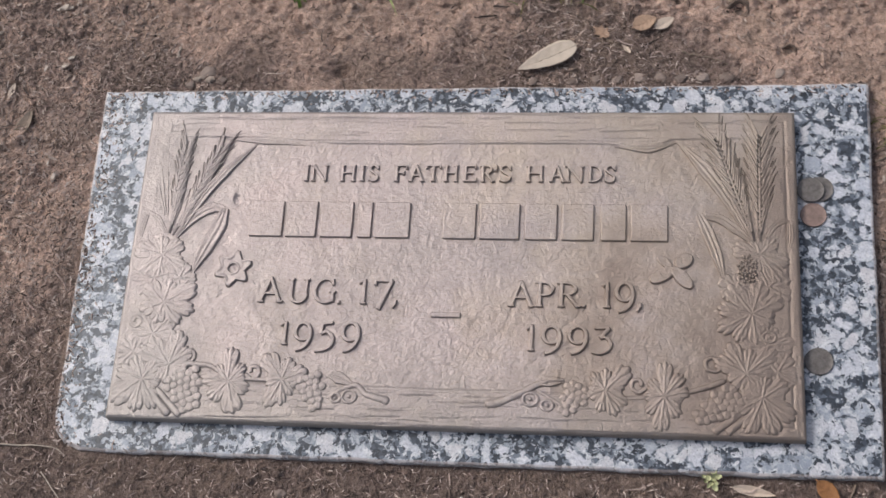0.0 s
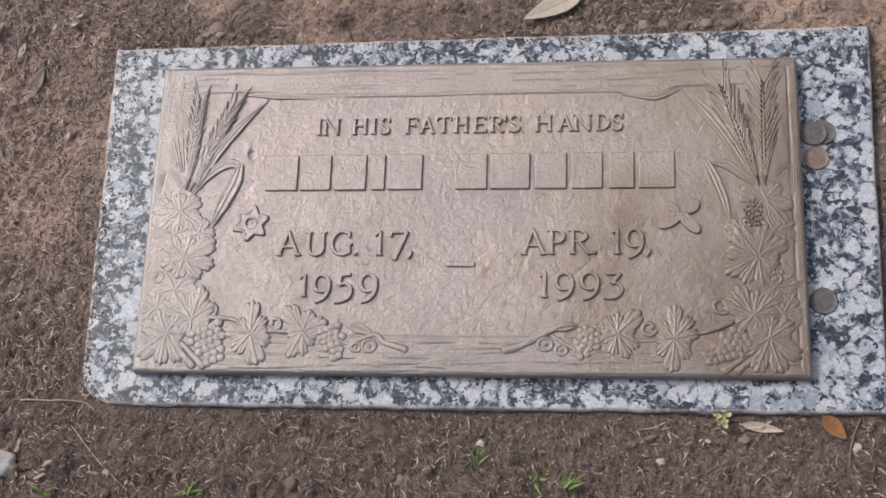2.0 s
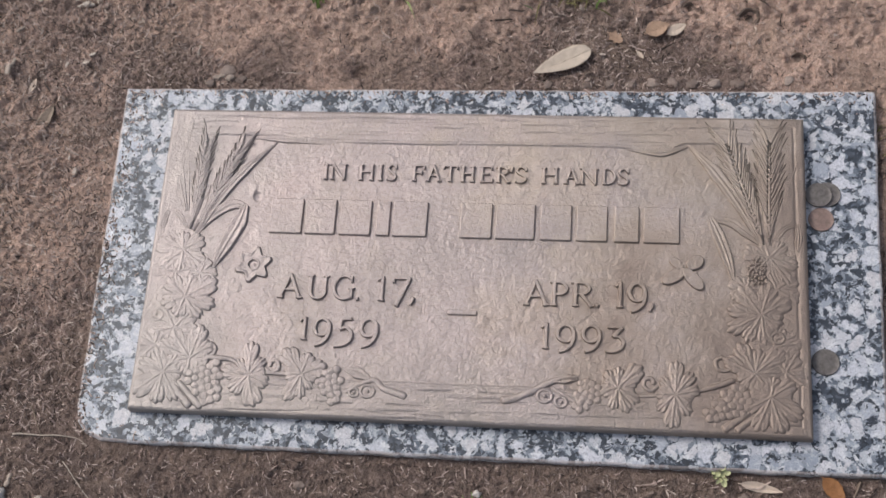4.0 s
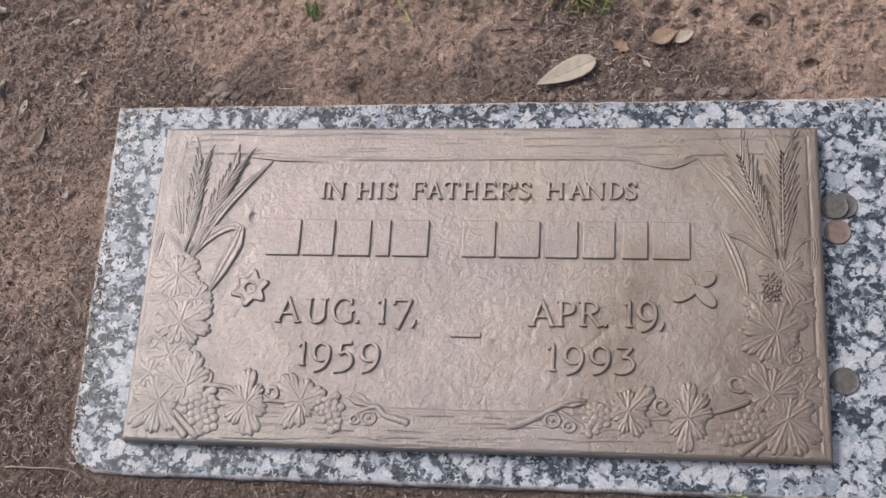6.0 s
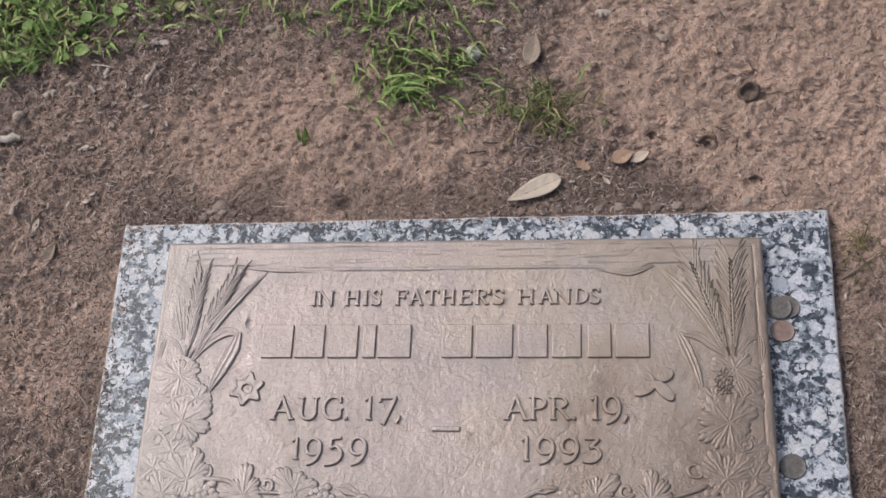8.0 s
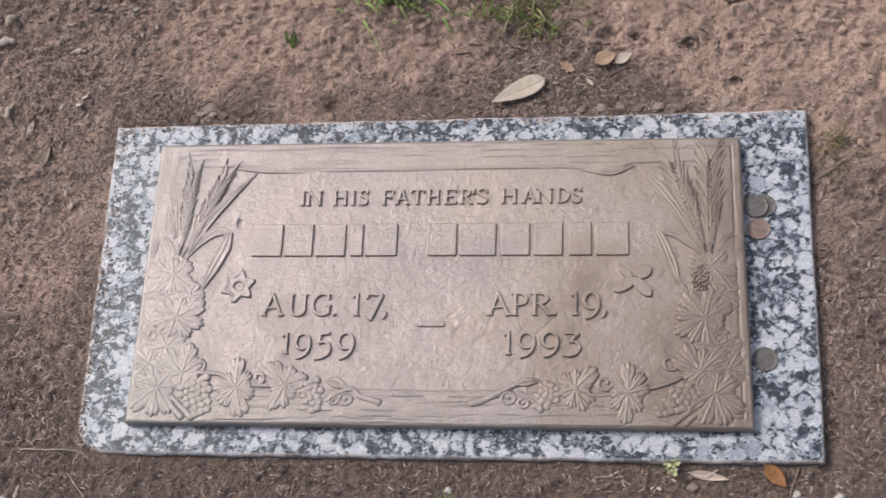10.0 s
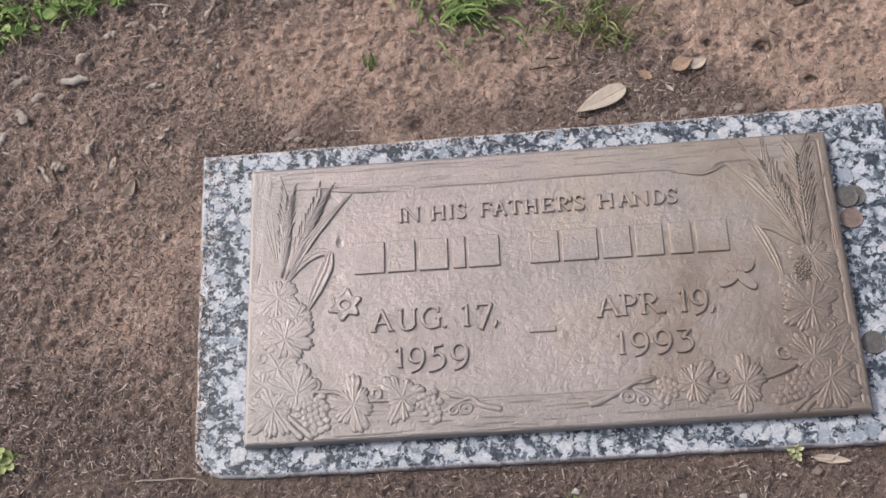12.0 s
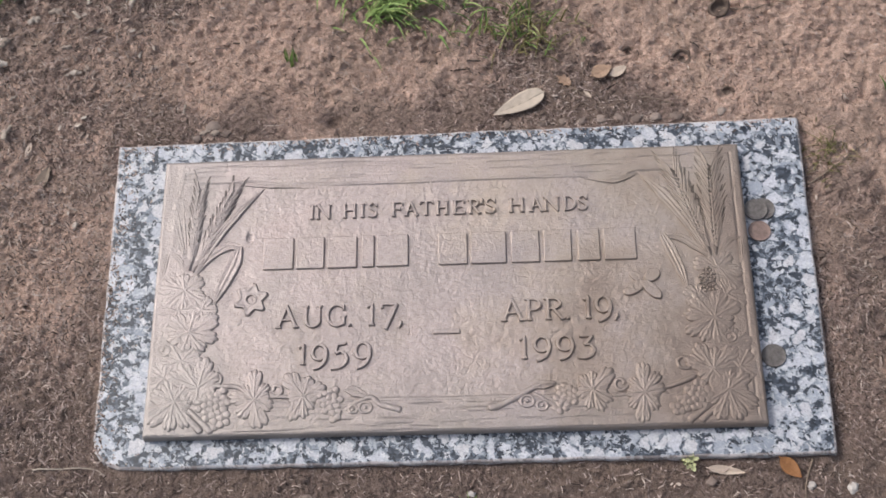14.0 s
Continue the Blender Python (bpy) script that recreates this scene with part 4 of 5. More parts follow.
def blade(points, widths, rise=0.0018, name="wheat_blade"):
    """A long cast leaf blade: a strip with a raised keel and rolled edges."""
    bm = bmesh.new()
    n = 10 * len(points)
    pts = spline([(x, y, 0) for x, y in points], n)
    prev = None
    prof = [(-1.0, -0.001), (-0.92, 0.75), (-0.75, 0.95), (-0.4, 0.45), (-0.12, 0.55), (0, 0.85), (0.12, 0.55), (0.4, 0.45), (0.75, 0.95), (0.92, 0.75), (1.0, -0.001)]
    for i, p in enumerate(pts):
        t = (pts[min(i + 1, n - 1)] - pts[max(i - 1, 0)]).normalized()
        s = Vector((-t.y, t.x, 0))
        f = i / (n - 1) * (len(widths) - 1)
        k = min(int(f), len(widths) - 2)
        w = widths[k] + (widths[k + 1] - widths[k]) * (f - k)
        h = rise * min(1.0, w / 0.003)
        row = [bm.verts.new(p + s * (u * w) + Vector((0, 0, PANEL + (h * v if v > 0 else -0.0008)))) for u, v in prof]
        if prev:
            for a in range(len(prof) - 1):
                bm.faces.new((prev[a], prev[a + 1], row[a + 1], row[a]))
        prev = row
    bmesh.ops.recalc_face_normals(bm, faces=bm.faces)
    return part(name, bm, BRONZE, plaque)


blade(((-0.2770, 0.0240), (-0.2850, 0.0700), (-0.2880, 0.1150)), (0.0016, 0.0030, 0.0006), 0.0010)
blade(((-0.2620, 0.0240), (-0.2470, 0.0560), (-0.2260, 0.0860), (-0.1965, 0.1185)), (0.002, 0.0050, 0.0046, 0.0008), 0.0022)
blade(((-0.2660, 0.0180), (-0.2510, 0.0390), (-0.2330, 0.0510), (-0.2185, 0.0490)), (0.002, 0.0050, 0.0056, 0.0030), 0.0020)
blade(((-0.2195, 0.0505), (-0.2240, 0.0330), (-0.2340, 0.0090), (-0.2430, -0.0135)), (0.0034, 0.0080, 0.0070, 0.0014), 0.0022)
blade(((-0.2720, 0.0220), (-0.2830, 0.0385), (-0.2935, 0.0460)), (0.0016, 0.0030, 0.0018))
blade(((-0.2940, 0.0460), (-0.2975, 0.0320), (-0.2985, 0.0120)), (0.0020, 0.0032, 0.0008))
blade(((0.2650, 0.0230), (0.2450, 0.0620), (0.2240, 0.0940), (0.1990, 0.1230)), (0.002, 0.0048, 0.0066, 0.0010), 0.0024)
blade(((0.2655, 0.0230), (0.2500, 0.0360), (0.2370, 0.0455), (0.2230, 0.0480)), (0.0018, 0.0044, 0.0046, 0.0024), 0.0022)
blade(((0.2190, 0.0490), (0.2260, 0.0330), (0.2340, 0.0100), (0.2400, -0.0150)), (0.0034, 0.0058, 0.0050, 0.0008), 0.0024)
blade(((0.2740, 0.0240), (0.2840, 0.0400), (0.2960, 0.0455)), (0.0018, 0.0034, 0.0024))
blade(((0.2970, 0.0450), (0.2975, 0.0300), (0.2945, 0.0120)), (0.0024, 0.0036, 0.0008))
blade(((-0.2280, 0.1235), (-0.1900, 0.1215), (-0.1490, 0.1175)), (0.0006, 0.0038, 0.0006), 0.0016, "scroll")
blade(((0.1420, 0.1175), (0.1740, 0.1150), (0.2000, 0.1225)), (0.0006, 0.0046, 0.0008), 0.0018, "scroll")
blade(((-0.1080, -0.1080), (-0.0960, -0.1105), (-0.0800, -0.1180)), (0.0006, 0.0062, 0.0012), 0.0020, "vine_leaf")
blade(((0.0750, -0.1110), (0.0900, -0.1085), (0.1030, -0.1080)), (0.0010, 0.0052, 0.0014), 0.0020, "vine_leaf")


def thistle_head(cx, cy):
    bm = bmesh.new()
    for k in range(34):
        a, r = k * 2.4, 0.0018 * math.sqrt(k)
        blob(bm, (cx + 0.85 * r * math.cos(a), cy + 1.3 * r * math.sin(a), PANEL + 0.0019), (0.0017, 0.0017, 0.0009), 0, 0.2, k, 1)
    part("seed_head", bm, BRONZE, plaque)


thistle_head(0.2600, -0.0020)


# ---- coins against the plaque ----
def coin(x, y, z, r, metal, label, tilt=(0, 0)):
    bm = bmesh.new()
    n = 48
    rows = []
    for f, h in ((0.985, 0.0), (1.0, 0.0003), (1.0, 0.0014), (0.985, 0.00175), (0.95, 0.00172), (0.91, 0.00152), (0.62, 0.00140), (0.5, 0.00160), (0.25, 0.0017)):
        rows.append([bm.verts.new((r * f * (1 + (0.10 * math.sin(3 * a + 1) if 0.2 < f < 0.7 else 0)) * math.cos(a), r * f * math.sin(a), h)) for a in (math.tau * k / n for k in range(n))])
    for r0, r1 in zip(rows, rows[1:]):
        for k in range(n):
            bm.faces.new((r0[k], r0[(k + 1) % n], r1[(k + 1) % n], r1[k]))
    bm.faces.new(rows[-1])
    bm.faces.new(rows[0][::-1])
    ob = tagged(part("coin", bm, metal), label, "coin", "coins on the granite")
    ob.matrix_world = pose(x, y, z, tilt[0], tilt[1], 37 * x * 100)
    return ob


coin(0.3262, 0.0805, GZ, 0.0121, NICKEL, "tarnished silver coin partly under another coin on granite")
coin(0.3180, 0.0790, GZ + 0.0019, 0.0121, NICKEL, "dull silver coin lying on another coin", (0, 1.5))
coin(0.3198, 0.0552, GZ, 0.0115, COPPER, "coppery tarnished coin lying on granite beside the plaque")
coin(0.3192, -0.0810, GZ, 0.0121, NICKEL, "dull grey-brown coin alone on granite")


# ---- loose cover of the soil ----
def sandy(x, y):
    """How sandy the soil is at a place, 0 to 1."""
    s = 0.25 * field(x, y, 0.07, 51, 2)
    for px, py, reach in SAND:
        s = s + np.clip(1 - np.hypot(x - px, y - py) / (reach * 1.4), 0, 1)
    return step(0.05, 0.5, s)


def in_stone(x, y, gap):
    """Inside the outline of the granite, whose back edge runs a little askew."""
    back = 0.1815 + 0.008 * (x - WX0) / (WX1 - WX0)
    return (x > WX0 - gap) & (x < WX1 + gap) & (y > WY0 - gap) & (y < back + gap)


def scatter(count, seed, x0, x1, y0, y1, keep, gap=0.002):
    rng = np.random.RandomState(seed)
    x, y, k = rng.uniform(x0, x1, count), rng.uniform(y0, y1, count), rng.uniform(0, 1, count)
    ok = (k < keep(x, y)) & ~in_stone(x, y, gap)
    return x[ok], y[ok], rng


def slivers(name, x, y, rng, length, width, lift, droop, material, label, category, heading=None):
    """Thin bent slivers lying every way on the soil, as one cover."""
    n = len(x)
    z = ground_height(x, y)
    a = rng.uniform(0, math.tau, n) if heading is None else heading + rng.normal(0, 0.6, n)
    le, w = rng.uniform(*length, n), rng.uniform(*width, n)
    tilt = rng.uniform(*lift, n)
    bend = rng.normal(0, 0.65, n)
    verts = np.zeros((n, 6, 3))
    for j, f in enumerate((0.0, 0.5, 1.0)):
        aa = a + bend * f
        px, py = x + np.cos(aa) * le * f, y + np.sin(aa) * le * f
        pz = z + 0.0006 + tilt * le * f - droop * le * f * f
        ww = w * (1.0, 0.9, 0.25)[j] / 2
        for s, sg in ((0, -1), (1, 1)):
            verts[:, 2 * j + s, 0] = px - np.sin(aa) * ww * sg
            verts[:, 2 * j + s, 1] = py + np.cos(aa) * ww * sg
            verts[:, 2 * j + s, 2] = pz + sg * ww * 0.5
    base = np.arange(n)[:, None] * 6
    faces = np.concatenate([base + np.array([0, 2, 3, 1]), base + np.array([2, 4, 5, 3])])
    me = raw_mesh(name, verts.reshape(-1, 3).tolist(), faces.tolist())
    return tagged(linked(name, me, material), label, category, kind="stuff")


X, Y, RNG = scatter(150000, 3, -0.66, 0.56, -0.32, 0.56, lambda x, y: (0.95 - 0.80 * sandy(x, y)) * np.where(y < -0.17, 0.40, np.where(x > 0.38, 0.62, 1.0)), 0.0015)
slivers("dead_thatch", X, Y, RNG, (0.003, 0.0105), (0.0005, 0.0013), (-0.05, 0.6), 0.45, THATCH, "brown dead thatch and shredded fibres on soil", "thatch")


def outer(x, y):
    return np.where((x > -0.66) & (x < 0.56) & (y > -0.32) & (y < 0.56), 0.0, 0.9 * step(1.25, 0.9, np.hypot(x, y)))


X, Y, RNG = scatter(70000, 7, -1.2, 1.2, -1.1, 1.1, outer)
slivers("outer_thatch", X, Y, RNG, (0.005, 0.016), (0.0010, 0.0024), (-0.05, 0.6), 0.45, THATCH, "brown dead thatch around the bare soil", "thatch")
X, Y, RNG = scatter(5000, 4, -0.66, 0.56, -0.32, 0.56, lambda x, y: (0.5 - 0.25 * sandy(x, y)) * np.where(y < -0.17, 0.12, 0.8), 0.004)
slivers("dry_litter", X, Y, RNG, (0.010, 0.028), (0.0007, 0.0020), (0.0, 0.25), 0.2, THATCH, "dry bits of stalk strewn over soil", "litter")


X, Y, RNG = scatter(90000, 5, -0.66, 0.58, -0.32, 0.56, lambda x, y: 0.9 + 0 * x, 0.0015)
slivers("soil_fibres", X, Y, RNG, (0.002, 0.008), (0.0006, 0.0016), (0.0, 0.8), 0.5, SOIL, "short matted fibres in the colour of the soil", "soil")


def crumbs(name, count, seed, sizes, keep, material, label):
    X, Y, rng = scatter(count, seed, -0.66, 0.58, -0.32, 0.56, keep, 0.004)
    ico = bmesh.new()
    bmesh.ops.create_icosphere(ico, subdivisions=1, radius=1.0)
    base = np.array([v.co[:] for v in ico.verts])
    tri = np.array([[v.index for v in f.verts] for f in ico.faces])
    ico.free()
    n, m = len(X), len(base)
    r = rng.uniform(0, 1, n) ** 3 * (sizes[1] - sizes[0]) + sizes[0]
    wob = 1 + rng.normal(0, 0.16, (n, m))
    v = base[None] * wob[..., None] * r[:, None, None] * np.stack([rng.uniform(0.8, 1.4, n), rng.uniform(0.8, 1.2, n), rng.uniform(0.45, 0.8, n)], -1)[:, None]
    v = v + np.stack([X, Y, ground_height(X, Y) + r * 0.15], -1)[:, None]
    f = tri[None] + (np.arange(n) * m)[:, None, None]
    me = raw_mesh(name, v.reshape(-1, 3).tolist(), f.reshape(-1, 3).tolist())
    return tagged(linked(name, me, material, smooth=False), label, "soil", kind="stuff")


crumbs("soil_crumbs", 16000, 6, (0.0007, 0.0045), lambda x, y: 0.15 + 0.85 * sandy(x, y), SOIL, "loose crumbs of sandy pink soil")


# ---- grass ----
def grass_blades(spots, rng, length, width, spread):
    """Blades as curved tapering strips; spots are (x, y, heading or None)."""
    verts, faces = [], []
    for x, y, heading in spots:
        p = on_ground(x, y)
        a = rng.uniform(0, math.tau) if heading is None else heading + rng.gauss(0, 0.5)
        le, w = rng.uniform(*length), rng.uniform(*width)
        lean = rng.uniform(*spread)
        s = Vector((-math.sin(a), math.cos(a), 0))
        b = len(verts)
        for j in range(6):
            f = j / 5
            out = le * f * math.sin(lean * (0.4 + 0.6 * f))
            up = le * f * math.cos(lean * (0.35 + 0.75 * f))
            c = p + Vector((math.cos(a) * out, math.sin(a) * out, max(up, 0.001)))
            ww = w / 2 * (1 - f ** 2) + 0.00015
            for sg in (-1, 0, 1):
                verts.append(tuple(c + s * sg * ww + Vector((0, 0, 0.0006 * abs(sg)))))
        for j in range(5):
            for q in (0, 1):
                faces.append((b + 3 * j + q, b + 3 * j + q + 1, b + 3 * j + q + 4, b + 3 * j + q + 3))
    return verts, faces


def grass_tuft(name, cx, cy, sx, sy, count, seed, length, width, material, label, heading=None, lean=(0.5, 1.35)):
    rng = random.Random(seed)
    spots = [(cx + rng.gauss(0, sx), cy + rng.gauss(0, sy), heading) for _ in range(count)]
    v, f = grass_blades(spots, rng, length, width, lean)
    return tagged(linked(name, raw_mesh(name, v, f), material), label, "grass tuft")


def leafy_cover(name, count, seed, inside, length, width, material, label):
    rng = random.Random(seed)
    spots = []
    while len(spots) < count:
        x, y = rng.uniform(-1.1, 0.55), rng.uniform(0.28, 0.95)
        if rng.random() < inside(x, y):
            spots.append((x, y, None))
    v, f = grass_blades(spots, rng, length, width, (0.5, 1.45))
    return tagged(linked(name, raw_mesh(name, v, f), material), label, "grass", kind="stuff")


def lawn_edge(x, y):
    """Where the lawn has not worn away, 0 to 1."""
    edge = float(np.interp(x, (-0.75, -0.56, -0.48, -0.38, -0.2, -0.13, 0.05, 0.2, 0.6), (0.30, 0.345, 0.385, 0.425, 0.425, 0.41, 0.44, 0.60, 0.75)))
    edge += 0.02 * float(field(x, y, 0.05, 61, 2))
    return float(step(edge, edge + 0.04, y)) * (0.35 + 0.65 * float(step(-0.25, 0.35, field(x, y, 0.06, 62, 2))))


leafy_cover("lawn_grass", 11000, 11, lawn_edge, (0.012, 0.038), (0.0016, 0.0042), GRASS, "short green grass with weeds at the worn lawn edge")


def lawn_ring(x, y):
    """The lawn that closes round the bare soil."""
    d = math.hypot(x, y) + 0.14 * float(field(x, y, 0.25, 63, 2))
    if -0.70 < x < 0.62 and -0.36 < y < 0.58:
        return 0.0
    return float(step(0.82, 1.0, d)) * float(step(1.75, 1.35, d))


def ring_cover(count, seed):
    rng, spots = random.Random(seed), []
    while len(spots) < count:
        x, y = rng.uniform(-1.7, 1.7), rng.uniform(-1.7, 1.7)
        if rng.random() < lawn_ring(x, y):
            spots.append((x, y, None))
    v, f = grass_blades(spots, rng, (0.02, 0.055), (0.003, 0.006), (0.4, 1.3))
    return tagged(linked("outer_lawn", raw_mesh("outer_lawn", v, f), GRASS), "green lawn grass around the bare soil", "grass", kind="stuff")


ring_cover(12000, 17)
leafy_cover("dry_lawn_blades", 1800, 12, lawn_edge, (0.015, 0.035), (0.0012, 0.003), STRAW, "yellowed dry blades among the grass")

grass_tuft("grass_tuft", -0.060, 0.392, 0.042, 0.032, 210, 21, (0.020, 0.050), (0.0016, 0.0036), GRASS, "bright green grass tuft in bare soil", -1.2)
grass_tuft("grass_tuft", -0.078, 0.352, 0.010, 0.010, 40, 22, (0.020, 0.055), (0.0018, 0.0040), GRASS, "low green blades spreading from a tuft", 0.1, (1.0, 1.5))
grass_tuft("grass_tuft", 0.080, 0.328, 0.034, 0.018, 70, 23, (0.014, 0.038), (0.0010, 0.0024), GRASS, "thin yellow-green grass tuft in sandy soil", None, (0.25, 1.1))
grass_tuft("grass_tuft", 0.090, 0.318, 0.026, 0.014, 90, 24, (0.012, 0.030), (0.0009, 0.0020), STRAW, "dried yellowish grass tuft in sandy soil", None, (0.9, 1.5))
grass_tuft("grass_sprig", -0.1790, 0.286, 0.003, 0.003, 12, 25, (0.010, 0.020), (0.0014, 0.0030), GRASS, "small green sprig growing from bare soil", 1.6, (0.2, 0.9))
grass_tuft("grass_sprig", 0.0150, -0.2280, 0.002, 0.004, 7, 26, (0.014, 0.024), (0.0012, 0.0024), GRASS, "small upright green sprig in brown thatch", 1.6, (0.5, 1.0))
grass_tuft("grass_sprig", 0.0680, -0.2410, 0.003, 0.004, 8, 27, (0.008, 0.018), (0.0010, 0.0020), GRASS, "small green sprig in brown thatch")
grass_tuft("grass_sprig", 0.0930, -0.2500, 0.003, 0.003, 9, 28, (0.012, 0.022), (0.0010, 0.0022), GRASS, "spreading small green sprig in brown thatch", 0.6, (0.7, 1.4))
grass_tuft("grass_sprig", -0.3811, -0.2650, 0.003, 0.003, 8, 29, (0.010, 0.018), (0.0014, 0.0030), GRASS, "small green sprig in brown thatch")
grass_tuft("grass_sprig", -0.2449, -0.2610, 0.004, 0.003, 7, 30, (0.008, 0.016), (0.0012, 0.0022), GRASS, "faint green sprig in brown thatch")

grass_tuft("grass_sprig", 0.402, 0.150, 0.010, 0.016, 60, 32, (0.008, 0.020), (0.0006, 0.0014), STRAW, "wispy dry grass growing beside the granite", None, (0.9, 1.5))


def weed_leaves(name, spots, size, seed, label, category="weeds", kind="", material=None):
    """Small round cupped leaves on short stalks."""
    rng = random.Random(seed)
    verts, faces = [], []
    for x, y in spots:
        p = on_ground(x, y, rng.uniform(0.004, 0.014))
        r, a = rng.uniform(*size), rng.uniform(0, math.tau)
        m = Matrix.Translation(p) @ Euler((rng.gauss(0, 0.35), rng.gauss(0, 0.35), a)).to_matrix().to_4x4()
        k0 = len(verts)
        verts.append(tuple(m @ Vector((0, 0, -0.0008))))
        for ring, lift in ((0.55, -0.0003), (1.0, 0.0006)):
            for k in range(10):
                t = math.tau * k / 10
                verts.append(tuple(m @ Vector((1.25 * ring * r * math.cos(t), ring * r * math.sin(t) * (1 - 0.25 * math.cos(t)), lift))))
        for k in range(10):
            n = (k + 1) % 10
            faces += [(k0, k0 + 1 + k, k0 + 1 + n), (k0 + 1 + k, k0 + 11 + k, k0 + 11 + n, k0 + 1 + n)]
    return tagged(linked(name, raw_mesh(name, verts, faces), material or GRASS), label, category, kind=kind)


def weed_spots(count, seed):
    rng, out = random.Random(seed), []
    while len(out) < count:
        x, y = rng.uniform(-0.75, -0.32), rng.uniform(0.32, 0.62)
        if rng.random() < lawn_edge(x, y):
            out.append((x, y))
    return out


weed_leaves("lawn_weeds", weed_spots(300, 14), (0.0020, 0.0085), 15, "small round green weed leaves in the lawn edge", kind="stuff")
def weed_plant(x, y, count, spread, size, seed, label, material):
    """A low weed: a rosette of small cupped leaves, each on its stalk."""
    rng = random.Random(seed)
    weed = tagged(new("weed"), label, "weed")
    root = on_ground(x, y)
    weed.location = root
    for k in range(count):
        a, d = k * 2.4, spread * math.sqrt((k + 0.5) / count)
        r = rng.uniform(*size)
        p = Vector((d * math.cos(a), d * math.sin(a), rng.uniform(0.004, 0.012)))
        m = Matrix.Translation(p) @ Euler((rng.gauss(0, 0.35), rng.gauss(0, 0.35), a)).to_matrix().to_4x4()
        bm = bmesh.new()
        hub = bm.verts.new(m @ Vector((0, 0, -0.0008)))
        rings = [[bm.verts.new(m @ Vector((1.25 * f * r * math.cos(t), f * r * math.sin(t) * (1 - 0.25 * math.cos(t)), lift))) for t in (math.tau * i / 10 for i in range(10))]
                 for f, lift in ((0.55, -0.0003), (1.0, 0.0006))]
        for i in range(10):
            j = (i + 1) % 10
            bm.faces.new((hub, rings[0][i], rings[0][j]))
            bm.faces.new((rings[0][i], rings[1][i], rings[1][j], rings[0][j]))
        tube(bm, [Vector((0, 0, 0)), p * 0.5 + Vector((0, 0, 0.001)), p - Vector((0, 0, 0.0008))], [0.0005, 0.0004, 0.0003], 5)
        part("leaf", bm, material, weed)
    return weed


weed_plant(-0.556, -0.150, 9, 0.014, (0.004, 0.007), 16, "small broad-leaved green weed in brown litter", GRASS)
weed_plant(0.2275, -0.1865, 12, 0.0078, (0.0014, 0.0030), 18, "pale yellow-green weed at the granite edge", PALE_WEED)
grass_tuft("grass_sprig", 0.486, 0.222, 0.004, 0.004, 12, 33, (0.010, 0.022), (0.0014, 0.0028), GRASS, "small green sprig in sandy soil", 1.6, (0.6, 1.3))


# ---- fallen leaves ----
def leaf(name, x, y, turn, long, wide, material, label, curl=0.15, lift=0.003, tilt=(0, 0), blunt=0.55, category="leaf", ragged=0.0, seed=0):
    """A fallen leaf: cupped blade with a midrib and side veins, and a short stalk at its tip end."""
    rng = random.Random(seed)
    bm = bmesh.new()
    nu, nv = 26, 10
    top = []
    for i in range(nu + 1):
        f = i / nu
        w = wide / 2 * max(0.02, math.sin(math.pi * f ** blunt)) ** 0.8
        if ragged:
            w *= 1 + ragged * rng.uniform(-1, 1)
        row = []
        for j in range(nv + 1):
            u = 2 * j / nv - 1
            z = curl * w * u * u + 0.25 * curl * long * (2 * f - 1) ** 2 - 0.0004 * math.exp(-(u * w / 0.0008) ** 2) + 0.00022 * math.cos(34 * f + 5 * abs(u))
            row.append(bm.verts.new(((f - 0.5) * long, u * w, z + lift)))
        top.append(row)
    for r0, r1 in zip(top, top[1:]):
        for j in range(nv):
            bm.faces.new((r0[j], r1[j], r1[j + 1], r0[j + 1]))
    under = [[bm.verts.new(v.co - Vector((0, 0, 0.0006))) for v in row] for row in top]
    for r0, r1 in zip(under, under[1:]):
        for j in range(nv):
            bm.faces.new((r0[j + 1], r1[j + 1], r1[j], r0[j]))
    for i in range(nu):
        bm.faces.new((top[i + 1][0], top[i][0], under[i][0], under[i + 1][0]))
        bm.faces.new((top[i][nv], top[i + 1][nv], under[i + 1][nv], under[i][nv]))
    ob = tagged(part(name, bm, material), label, category)
    p = on_ground(x, y)
    ob.matrix_world = pose(p.x, p.y, p.z, tilt[0], tilt[1], turn)
    stalk = bmesh.new()
    tube(stalk, [Vector((-long / 2 + long * 0.9 * k / 6 - 0.002, 0, lift + 0.25 * curl * long * (2 * max(0, k * 0.15 - 0.02) - 1) ** 2 - 0.0002)) for k in range(7)],
         [0.0006, 0.0005, 0.0004, 0.00035, 0.0003, 0.0002, 0.0001], 5)
    part("midrib", stalk, material, ob)
    return ob


leaf("fallen_leaf", 0.0765, 0.2160, 207, 0.062, 0.0235, TAN_LEAF, "smooth dry tan oval leaf on bare soil", 0.12, 0.006, (2, -2), 0.62)
leaf("fallen_leaf", 0.1690, 0.2590, 28, 0.025, 0.017, RUST_LEAF, "small rusty brown leaf on bare soil", 0.16, 0.006, (3, 3), 0.8)
leaf("fallen_leaf", 0.1880, 0.2610, 32, 0.022, 0.0115, PALE_LEAF, "small cream-coloured leaf on bare soil", 0.12, 0.008, (5, 0), 0.85)
leaf("fallen_leaf", 0.2630, -0.1925, -9, 0.036, 0.0085, PALE_LEAF, "narrow bleached leaf beside the granite", 0.35, 0.003, (14, 0), 0.8)
leaf("fallen_leaf", 0.3240, -0.1920, -46, 0.0265, 0.0145, ORANGE_LEAF, "orange-brown leaf leaning by the granite edge", 0.22, 0.004, (12, 6), 0.8)
